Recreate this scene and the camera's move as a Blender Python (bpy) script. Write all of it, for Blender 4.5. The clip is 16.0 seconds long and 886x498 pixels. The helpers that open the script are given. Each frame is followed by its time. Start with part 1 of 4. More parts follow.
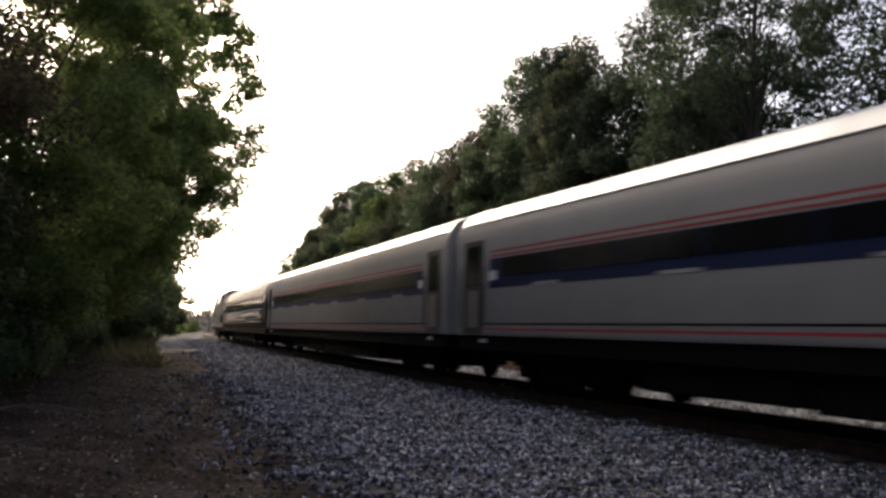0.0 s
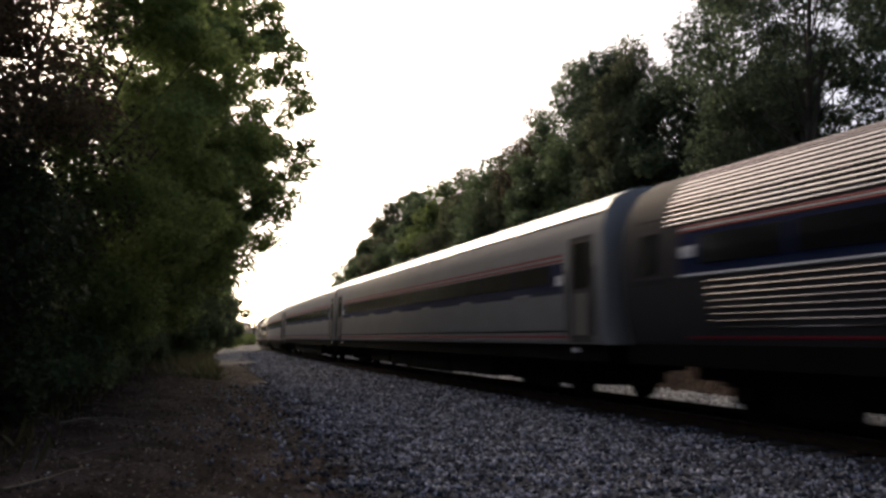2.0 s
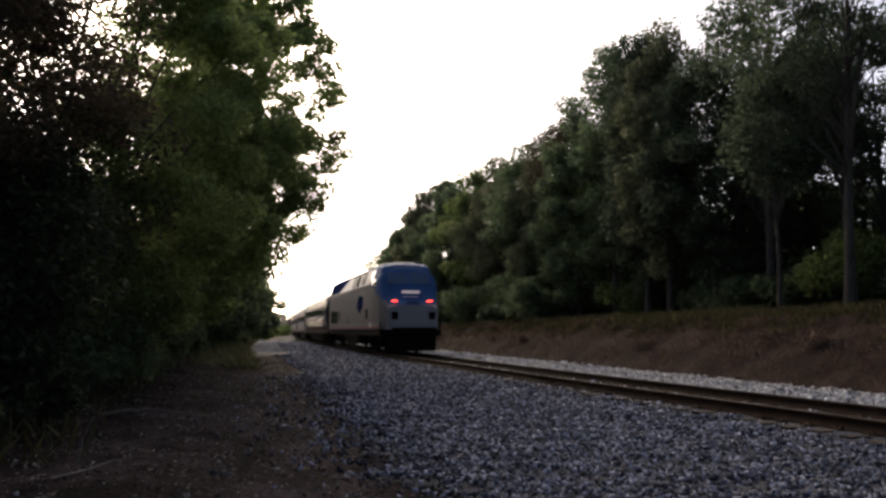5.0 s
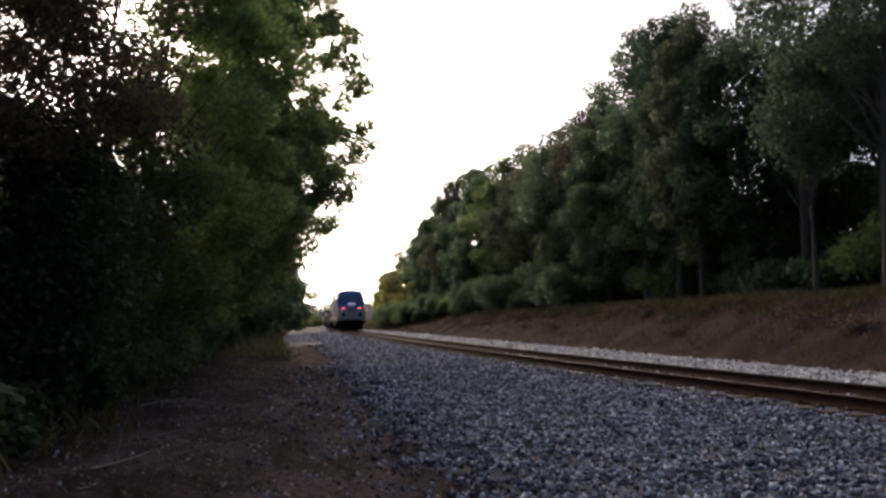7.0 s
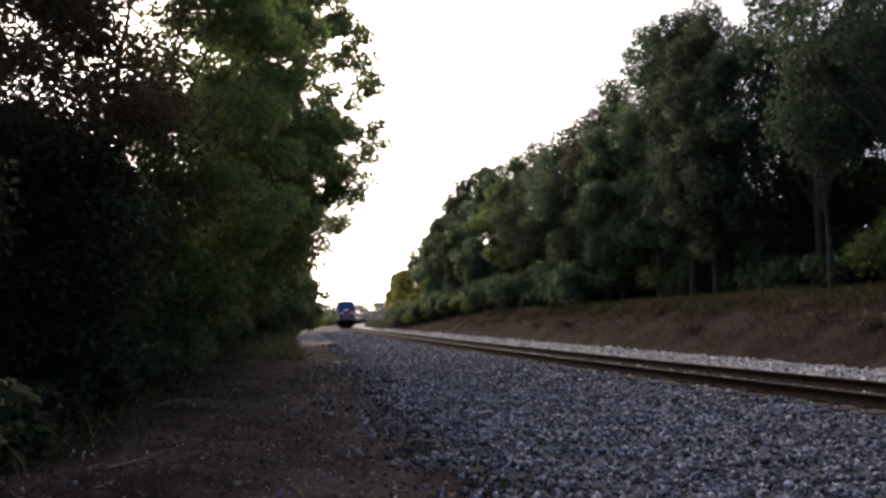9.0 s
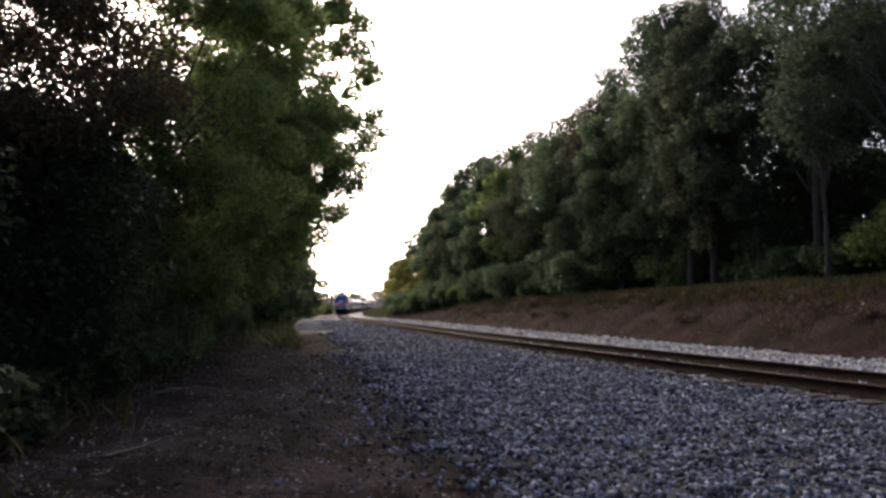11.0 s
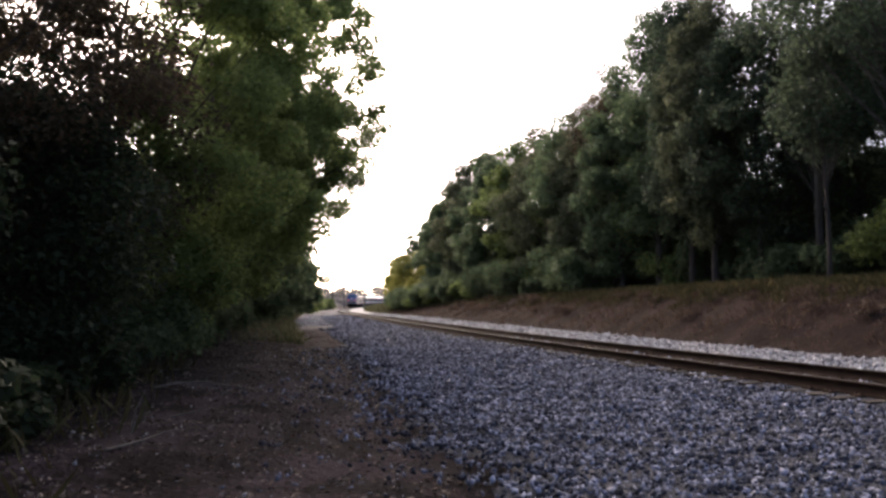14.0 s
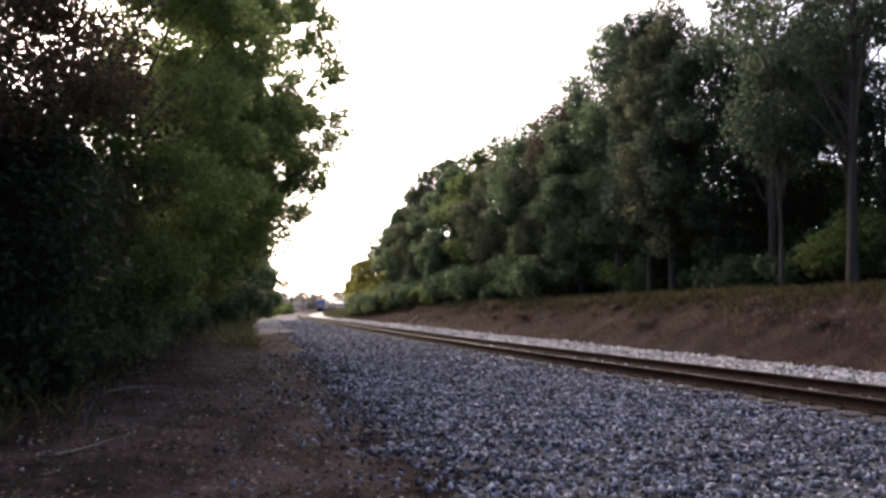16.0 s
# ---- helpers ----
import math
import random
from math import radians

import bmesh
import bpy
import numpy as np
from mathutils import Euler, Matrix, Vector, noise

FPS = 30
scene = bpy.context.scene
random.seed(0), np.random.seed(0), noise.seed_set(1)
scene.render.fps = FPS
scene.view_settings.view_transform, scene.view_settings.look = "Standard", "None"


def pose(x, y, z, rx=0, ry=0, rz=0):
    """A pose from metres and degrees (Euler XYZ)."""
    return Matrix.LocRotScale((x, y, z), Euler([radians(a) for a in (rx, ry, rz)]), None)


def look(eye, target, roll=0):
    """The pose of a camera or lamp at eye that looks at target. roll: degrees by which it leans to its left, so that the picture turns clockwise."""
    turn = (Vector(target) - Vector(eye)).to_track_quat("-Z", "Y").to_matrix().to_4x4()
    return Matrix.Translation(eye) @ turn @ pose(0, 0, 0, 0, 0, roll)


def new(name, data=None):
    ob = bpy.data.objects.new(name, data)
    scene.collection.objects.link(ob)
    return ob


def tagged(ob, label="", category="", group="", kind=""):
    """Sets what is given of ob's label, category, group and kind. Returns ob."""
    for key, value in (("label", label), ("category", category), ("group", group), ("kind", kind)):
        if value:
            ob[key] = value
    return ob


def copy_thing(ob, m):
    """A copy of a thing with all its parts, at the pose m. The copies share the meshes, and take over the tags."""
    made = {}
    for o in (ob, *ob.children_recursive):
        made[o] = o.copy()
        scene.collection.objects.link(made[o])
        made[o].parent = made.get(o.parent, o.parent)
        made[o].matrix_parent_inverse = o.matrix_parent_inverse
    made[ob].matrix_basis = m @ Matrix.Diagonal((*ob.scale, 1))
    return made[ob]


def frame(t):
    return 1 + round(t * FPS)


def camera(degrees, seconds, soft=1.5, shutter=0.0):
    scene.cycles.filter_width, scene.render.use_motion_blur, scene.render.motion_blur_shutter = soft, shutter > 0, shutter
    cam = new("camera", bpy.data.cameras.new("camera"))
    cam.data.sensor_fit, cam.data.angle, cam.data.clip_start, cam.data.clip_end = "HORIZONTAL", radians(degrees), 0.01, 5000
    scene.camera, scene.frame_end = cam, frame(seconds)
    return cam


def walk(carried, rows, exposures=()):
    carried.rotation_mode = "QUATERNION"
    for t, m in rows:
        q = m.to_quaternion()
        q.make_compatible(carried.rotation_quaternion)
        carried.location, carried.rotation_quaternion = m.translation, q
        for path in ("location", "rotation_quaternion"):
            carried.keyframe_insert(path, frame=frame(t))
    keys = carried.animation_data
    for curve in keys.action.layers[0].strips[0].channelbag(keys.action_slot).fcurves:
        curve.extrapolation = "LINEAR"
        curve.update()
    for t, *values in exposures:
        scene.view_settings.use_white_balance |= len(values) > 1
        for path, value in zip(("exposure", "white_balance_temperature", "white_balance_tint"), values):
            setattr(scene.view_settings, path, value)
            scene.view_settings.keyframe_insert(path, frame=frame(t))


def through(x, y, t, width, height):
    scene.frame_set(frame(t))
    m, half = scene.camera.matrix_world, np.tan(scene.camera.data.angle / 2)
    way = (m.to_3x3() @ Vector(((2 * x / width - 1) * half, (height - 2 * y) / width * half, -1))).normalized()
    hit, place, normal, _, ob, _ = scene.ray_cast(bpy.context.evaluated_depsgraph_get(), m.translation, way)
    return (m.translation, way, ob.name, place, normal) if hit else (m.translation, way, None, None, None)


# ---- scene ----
# The camera stands beside a single track and turns by hand; z = 0 is the top of the rails.
cam = camera(59, 16.0, soft=2.8, shutter=0.45)
EYE = (0.0, 0.0, 1.2)
PATH = [(0, -25.66, 5.99, -1.37), (0.5, -24.18, 6.34, -1.15), (1, -23.45, 6.53, -0.95), (1.5, -22.95, 6.53, -0.6),
        (2, -21.8, 6.58, -0.51), (2.5, -21.22, 6.94, -0.15), (3, -20.91, 7.32, -0.29), (3.5, -20.12, 7.27, -0.75),
        (4, -20.19, 5.86, -0.13), (4.5, -19.86, 5.89, -0.01), (7, -17.12, 4.98, 0.93), (7.5, -16.99, 4.96, 0.92),
        (8, -16.34, 4.58, 0.6), (8.5, -16.4, 5.08, 0.93), (9, -16.22, 4.9, 1.17), (11.5, -16.43, 4.04, 1.01),
        (12, -16.51, 4.01, 1.06), (12.5, -16.98, 3.72, 0.53), (13, -17.04, 3.58, 0.43), (13.5, -17.1, 3.75, 0.45),
        (14, -16.3, 3.83, 0.63), (14.5, -17.8, 3.8, 0.42), (15, -18.19, 3.79, -0.15), (15.5, -18.64, 4.09, -0.1),
        (16, -19.2, 4.24, 0.01)]
walk(cam, [(t, pose(*EYE, 90 + pitch, roll, yaw)) for t, yaw, pitch, roll in PATH],
     exposures=[(0, 1.35, 7900, 8), (2.5, 1.0, 7900, 8), (3.5, 0.9, 7900, 8), (4.2, 0.68, 7600, 8), (4.7, 0.9, 7600, 8), (7, 1.38, 7300, 10), (12, 1.53, 7200, 12), (16, 2.05, 7300, 16)])

# ---- light: dull bright evening sky, the veiled sun ahead over the track ----
SUN_AZ, SUN_EL = radians(2), radians(32)     # azimuth from +y, clockwise
world = bpy.data.worlds.new("evening_sky")
scene.world = world
world.use_nodes = True
wn = world.node_tree.nodes
sky = wn.new("ShaderNodeTexSky")
sky.sky_type = "NISHITA"
sky.sun_disc = False
sky.sun_elevation = SUN_EL
sky.sun_rotation = SUN_AZ
sky.air_density, sky.dust_density, sky.ozone_density = 0.32, 2.0, 0.1
world.node_tree.links.new(sky.outputs[0], wn["Background"].inputs[0])
wn["Background"].inputs[1].default_value = 0.15
sun = new("sun", bpy.data.lights.new("sun", "SUN"))
sun.data.energy, sun.data.angle, sun.data.color = 0.6, radians(60), (1.0, 0.9, 0.8)
sun.matrix_world = look((0, 0, 0), (-math.sin(SUN_AZ) * math.cos(SUN_EL), -math.cos(SUN_AZ) * math.cos(SUN_EL), -math.sin(SUN_EL)))


# ---- materials ----
def nodes_of(m):
    m.use_nodes = True
    return m.node_tree.nodes, m.node_tree.links, m.node_tree.nodes["Principled BSDF"]


def surface(name, a, b, scale=3.0, fine=40.0, rough=0.85, metal=0.0, bump=0.3, dist=0.01, mid=None, island=0.0, spec=0.3, stretch=None, span=(0.32, 0.68)):
    """Two colours mixed by coarse and fine noise, with relief."""
    m = bpy.data.materials.new(name)
    n, l, p = nodes_of(m)
    co = n.new("ShaderNodeTexCoord")
    src = co.outputs["Object"]
    if stretch:
        mp = n.new("ShaderNodeMapping")
        mp.inputs["Scale"].default_value = stretch
        l.new(src, mp.inputs[0])
        src = mp.outputs[0]
    n1, n2 = n.new("ShaderNodeTexNoise"), n.new("ShaderNodeTexNoise")
    for q, s in ((n1, scale), (n2, fine)):
        q.inputs["Scale"].default_value = s
        q.inputs["Detail"].default_value = 5
        l.new(src, q.inputs["Vector"])
    add = n.new("ShaderNodeMath")
    add.operation = "MULTIPLY_ADD"
    add.inputs[1].default_value = 0.55
    l.new(n1.outputs["Fac"], add.inputs[0])
    half = n.new("ShaderNodeMath")
    half.operation = "MULTIPLY"
    half.inputs[1].default_value = 0.45
    l.new(n2.outputs["Fac"], half.inputs[0])
    l.new(half.outputs[0], add.inputs[2])
    fac = add.outputs[0]
    if island:
        geo = n.new("ShaderNodeNewGeometry")
        mi = n.new("ShaderNodeMix")
        mi.inputs[0].default_value = island
        l.new(fac, mi.inputs[2])
        l.new(geo.outputs["Random Per Island"], mi.inputs[3])
        fac = mi.outputs[0]
    ramp = n.new("ShaderNodeValToRGB")
    ramp.color_ramp.elements[0].position, ramp.color_ramp.elements[1].position = span if not island else (0.15, 0.85)
    ramp.color_ramp.elements[0].color, ramp.color_ramp.elements[1].color = (*a, 1), (*b, 1)
    if mid:
        e = ramp.color_ramp.elements.new(0.5)
        e.color = (*mid, 1)
    l.new(fac, ramp.inputs[0])
    l.new(ramp.outputs[0], p.inputs["Base Color"])
    p.inputs["Roughness"].default_value = rough
    p.inputs["Metallic"].default_value = metal
    p.inputs["Specular IOR Level"].default_value = spec
    if bump:
        bp = n.new("ShaderNodeBump")
        bp.inputs["Strength"].default_value = bump
        bp.inputs["Distance"].default_value = dist
        l.new(n2.outputs["Fac"], bp.inputs["Height"])
        l.new(bp.outputs[0], p.inputs["Normal"])
    return m


def leafy(name, a, b, c, through=0.45):
    """Leaves: colour by leaf and by branch, part of the light passes through."""
    m = bpy.data.materials.new(name)
    n, l, p = nodes_of(m)
    geo = n.new("ShaderNodeNewGeometry")
    no = n.new("ShaderNodeTexNoise")
    no.inputs["Scale"].default_value = 0.7
    co = n.new("ShaderNodeTexCoord")
    l.new(co.outputs["Object"], no.inputs["Vector"])
    mi = n.new("ShaderNodeMix")
    mi.inputs[0].default_value = 0.45
    l.new(no.outputs["Fac"], mi.inputs[2])
    l.new(geo.outputs["Random Per Island"], mi.inputs[3])
    ramp = n.new("ShaderNodeValToRGB")
    ramp.color_ramp.elements[0].position, ramp.color_ramp.elements[1].position = 0.2, 0.85
    ramp.color_ramp.elements[0].color, ramp.color_ramp.elements[1].color = (*a, 1), (*c, 1)
    e = ramp.color_ramp.elements.new(0.55)
    e.color = (*b, 1)
    l.new(mi.outputs[0], ramp.inputs[0])
    l.new(ramp.outputs[0], p.inputs["Base Color"])
    p.inputs["Roughness"].default_value = 0.55
    p.inputs["Specular IOR Level"].default_value = 0.1
    tr = n.new("ShaderNodeBsdfTranslucent")
    l.new(ramp.outputs[0], tr.inputs[0])
    mix = n.new("ShaderNodeMixShader")
    mix.inputs[0].default_value = through
    l.new(p.outputs[0], mix.inputs[1])
    l.new(tr.outputs[0], mix.inputs[2])
    l.new(mix.outputs[0], n["Material Output"].inputs[0])
    return m


def plain(name, c, rough=0.5, metal=0.0, var=0.12, scale=2.0, emit=0.0, spec=0.5):
    m = surface(name, tuple(v * (1 - var) for v in c), tuple(min(1, v * (1 + var)) for v in c), scale, 30, rough, metal, 0.05, 0.004, spec=spec)
    if emit:
        p = m.node_tree.nodes["Principled BSDF"]
        p.inputs["Emission Color"].default_value = (*c, 1)
        p.inputs["Emission Strength"].default_value = emit
    return m


M_DIRT = surface("bare_earth", (0.0062, 0.0047, 0.0056), (0.064, 0.05, 0.056), 1.4, 16, 0.95, bump=1.0, dist=0.06, mid=(0.021, 0.0158, 0.0168), spec=0.03, span=(0.37, 0.63))
M_BALLAST = surface("ballast_stone", (0.02, 0.0225, 0.029), (0.12, 0.13, 0.163), 9, 34, 0.85, bump=0.9, dist=0.04, mid=(0.055, 0.057, 0.068), spec=0.08)
M_STONE = surface("crushed_stone", (0.022, 0.0255, 0.036), (0.34, 0.365, 0.475), 8, 50, 0.8, bump=0.3, dist=0.005, mid=(0.071, 0.079, 0.107), island=0.75, spec=0.12)
M_PALE_BED = surface("pale_ballast", (0.16, 0.158, 0.162), (0.4, 0.395, 0.405), 6, 30, 0.85, bump=0.5, dist=0.02, mid=(0.26, 0.257, 0.262))
M_PALE_STONE = surface("pale_crushed_stone", (0.13, 0.134, 0.148), (0.56, 0.57, 0.62), 8, 50, 0.8, bump=0.3, dist=0.005, mid=(0.34, 0.335, 0.342), island=0.75)
M_BANK = surface("dry_bank", (0.011, 0.0075, 0.008), (0.056, 0.038, 0.036), 0.8, 7, 0.95, bump=0.7, dist=0.05, mid=(0.028, 0.019, 0.016), spec=0.03)
M_PATH = surface("pale_gravel", (0.06, 0.053, 0.05), (0.16, 0.146, 0.137), 0.8, 25, 0.95, bump=0.5, dist=0.02)
M_RAIL = surface("rusty_rail", (0.022, 0.014, 0.011), (0.065, 0.04, 0.028), 4, 60, 0.85, 0.0, 0.3, 0.003, spec=0.08)
M_HEAD = surface("worn_rail_head", (0.028, 0.022, 0.02), (0.07, 0.058, 0.05), 2, 40, 0.7, 0.0, 0.05, 0.001, spec=0.12)
M_TIE = surface("creosoted_wood", (0.018, 0.014, 0.012), (0.055, 0.045, 0.04), 3, 40, 0.9, bump=0.5, dist=0.01, stretch=(1, 8, 8))
M_BARK = surface("bark", (0.025, 0.021, 0.018), (0.08, 0.068, 0.058), 4, 20, 0.95, bump=0.8, dist=0.03, stretch=(3, 3, 0.6))
M_LEAF = leafy("green_leaves", (0.055, 0.08, 0.048), (0.11, 0.155, 0.083), (0.18, 0.235, 0.118), 0.6)
# darker copy of the green leaves: shade for the thin near crowns is in the colour
M_DIMMED = leafy("dimmed_green_leaves", (0.038, 0.055, 0.039), (0.075, 0.103, 0.065), (0.122, 0.16, 0.092), 0.58)
# darkened copy for near left foliage, the canopy's shade put into the colour
M_SHADE = leafy("shaded_green_leaves", (0.018, 0.028, 0.018), (0.038, 0.055, 0.03), (0.068, 0.09, 0.044), 0.45)
M_LEAF2 = leafy("yellow_green_leaves", (0.08, 0.112, 0.043), (0.155, 0.205, 0.072), (0.24, 0.295, 0.105), 0.6)
M_LEAF3 = leafy("dull_reddish_leaves", (0.042, 0.036, 0.026), (0.09, 0.07, 0.046), (0.15, 0.11, 0.07), 0.6)
M_OLIVE = leafy("olive_brown_leaves", (0.064, 0.074, 0.045), (0.122, 0.137, 0.08), (0.19, 0.197, 0.115), 0.6)
# lighter copy of the yellow-green leaves: open-sky light put into the colour
M_LIT = leafy("lit_green_leaves", (0.11, 0.15, 0.055), (0.205, 0.265, 0.09), (0.3, 0.36, 0.13), 0.62)
# yellow-green leaves, brightened in the colour for sunlight on the small trees
M_LEAF4 = leafy("sunlit_yellow_leaves", (0.16, 0.17, 0.05), (0.3, 0.3, 0.085), (0.42, 0.39, 0.12), 0.6)
M_GRASS = leafy("dry_grass", (0.034, 0.035, 0.017), (0.07, 0.064, 0.03), (0.13, 0.102, 0.055), 0.3)


# ---- geometry helpers ----
def mesh_from(name, verts, faces, material, smooth=False):
    """verts: (n, 3) array; faces: (m, k) array of one corner count, or a list of tuples."""
    me = bpy.data.meshes.new(name)
    if isinstance(faces, np.ndarray):
        v = np.asarray(verts, np.float32)
        k = faces.shape[1]
        me.vertices.add(len(v))
        me.vertices.foreach_set("co", v.ravel())
        me.loops.add(faces.size)
        me.loops.foreach_set("vertex_index", faces.astype(np.int32).ravel())
        me.polygons.add(len(faces))
        me.polygons.foreach_set("loop_start", np.arange(0, faces.size, k, dtype=np.int32))
        me.update(calc_edges=True)
    else:
        me.from_pydata([tuple(v) for v in verts], [], [tuple(f) for f in faces])
    for mt in (material if isinstance(material, (list, tuple)) else [material]):
        me.materials.append(mt)
    if smooth:
        me.polygons.foreach_set("use_smooth", [True] * len(me.polygons))
    return me


def part(name, bm, material, parent, label="", smooth=False):
    me = bpy.data.meshes.new(name)
    bm.to_mesh(me)
    bm.free()
    for mt in (material if isinstance(material, (list, tuple)) else [material]):
        me.materials.append(mt)
    if smooth:
        me.polygons.foreach_set("use_smooth", [True] * len(me.polygons))
    ob = new(name, me)
    if parent:
        ob.parent = parent
    return tagged(ob, label)


def part_me(name, me, parent, label=""):
    ob = new(name, me)
    ob.parent = parent
    return tagged(ob, label)


def box(bm, x0, x1, y0, y1, z0, z1, bevel=0.0):
    r = bmesh.ops.create_cube(bm, size=1, matrix=Matrix.Translation(((x0 + x1) / 2, (y0 + y1) / 2, (z0 + z1) / 2)) @ Matrix.Diagonal((x1 - x0, y1 - y0, z1 - z0, 1)))
    if bevel:
        es = list({e for v in r["verts"] for e in v.link_edges})
        bmesh.ops.bevel(bm, geom=es, offset=bevel, segments=2, affect="EDGES", profile=0.5)
    return bm


def new_box(*a, bevel=0.0):
    return box(bmesh.new(), *a, bevel=bevel)


def cyl(bm, c, r, length, axis="x", seg=20):
    rot = {"x": pose(0, 0, 0, 0, 90, 0), "y": pose(0, 0, 0, 90, 0, 0), "z": Matrix()}[axis]
    bmesh.ops.create_cone(bm, cap_ends=True, segments=seg, radius1=r, radius2=r, depth=length, matrix=Matrix.Translation(c) @ rot)
    return bm


def tube_arrays(pts, radii, seg=6):
    """A tapered tube through pts: vertices and quads."""
    pts = [Vector(p) for p in pts]
    vs, fs = [], []
    for i, p in enumerate(pts):
        d = (pts[min(i + 1, len(pts) - 1)] - pts[max(i - 1, 0)]).normalized()
        u = d.orthogonal().normalized()
        w = d.cross(u)
        for k in range(seg):
            a = 2 * math.pi * k / seg
            vs.append(tuple(p + (u * math.cos(a) + w * math.sin(a)) * radii[i]))
    for i in range(len(pts) - 1):
        for k in range(seg):
            b = (k + 1) % seg
            fs.append((i * seg + k, i * seg + b, (i + 1) * seg + b, (i + 1) * seg + k))
    return vs, fs


# ---- the track's line ----
KNOT_S = [10, 40, 70, 100, 130, 160, 200, 240, 300, 380]
KNOT_K = [2.53, 0.72, 1.37, -0.21, 0.41, 1.37, 0.56, 0.75, 0.85, 1.35]     # bend per kilometre
TRACK_X = 9.45
LS = np.arange(-80, 560, 0.5)
LTH = np.cumsum(np.interp(LS, KNOT_S, KNOT_K) / 1000) * 0.5
LTH -= np.interp(0, LS, LTH)
LX, LY = np.cumsum(np.sin(LTH)) * 0.5, np.cumsum(np.cos(LTH)) * 0.5
LX += TRACK_X - np.interp(0, LS, LX)
LY -= np.interp(0, LS, LY)


def on_track(s, o=0.0):
    """Place and heading at s metres along the track, o metres to its right."""
    x, y, th = (np.interp(s, LS, a) for a in (LX, LY, LTH))
    return x + o * np.cos(th), y - o * np.sin(th), th


def fall(s):
    """How far the line has sunk, s metres along it."""
    return np.interp(s, [60, 110, 190, 350, 560], [0, -0.25, -0.5, -0.45, -0.5])


def offset_of(x, y):
    """The signed distance of points from the track's centre line, and how far along it they lie."""
    x, y = np.atleast_1d(x).astype(float), np.atleast_1d(y).astype(float)
    s = np.interp(y, LY, LS)
    for _ in range(3):
        cx, cy, th = on_track(s)
        s = np.clip(s + (x - cx) * np.sin(th) + (y - cy) * np.cos(th), -78, 555)
    cx, cy, th = on_track(s)
    return (x - cx) * np.cos(th) - (y - cy) * np.sin(th), s


def wobble(x, y, size, seed=0.0):
    """Smooth uneven values between -1 and 1, by summed sines."""
    x, y = np.asarray(x, float) / size, np.asarray(y, float) / size
    return (np.sin(x * 2.1 + seed + 1.3 * np.sin(y * 1.7 + seed * 2)) + np.sin(y * 2.6 - seed * 1.7 + 1.1 * np.sin(x * 2.3)) + np.sin((x + y) * 3.9 + seed * 3) * 0.6) / 2.6


def bank_top(s):
    return np.interp(s, [-60, 0, 30, 60, 85, 110, 150, 600], [1.8, 1.7, 1.55, 1.3, 1.05, 0.5, 0.2, 0.2])


def ground_z(x, y):
    o, s = offset_of(x, y)
    top = bank_top(s)
    z = np.zeros_like(o)
    left = np.interp(o, [-40, -14, -10, -7, -4.5, -1.6, 0], [0.2, 0.0, -0.35, -0.47, -0.45, -0.3, -0.3])
    right = np.interp(o, [0, 2.5, 4.6, 5.4], [-0.3, -0.3, -0.33, -0.4]) + np.interp(o, [5.0, 6.5, 8.5, 10], [0, 0.5, 0.93, 1.0]) * (top + 0.4)
    left = left + 0.3 * np.exp(-((o + 8.6) / 1.5) ** 2 - ((s - 40) / 9) ** 2)
    z = np.where(o < 0, left, right) + fall(s)
    calm = np.clip((np.abs(o) - 3.5) / 4, 0, 1)
    return z + calm * (0.07 * wobble(x, y, 2.3, 1) + 0.05 * wobble(x, y, 0.8, 4)) + np.clip((np.abs(o) - 30) / 200, 0, 1) * 1.5 * wobble(x, y, 60, 2)


def sheet(name, xs, ys, zfun, material):
    X, Y = np.meshgrid(xs, ys)
    Z = zfun(X.ravel(), Y.ravel())
    v = np.stack([X.ravel(), Y.ravel(), Z], 1)
    nx = len(xs)
    i = (np.arange(len(ys) - 1)[:, None] * nx + np.arange(nx - 1)[None, :]).ravel()
    return new(name, mesh_from(name, v, np.stack([i, i + 1, i + 1 + nx, i + nx], 1), material, True))


def strip(name, ss, oo, zfun, material):
    S, O = np.meshgrid(ss, oo)
    x, y, _ = on_track(S.ravel(), O.ravel())
    z = zfun(x, y, S.ravel(), O.ravel())
    nx = len(ss)
    i = (np.arange(len(oo) - 1)[:, None] * nx + np.arange(nx - 1)[None, :]).ravel()
    return new(name, mesh_from(name, np.stack([x, y, z], 1), np.stack([i, i + nx, i + 1 + nx, i + 1], 1), material, True))


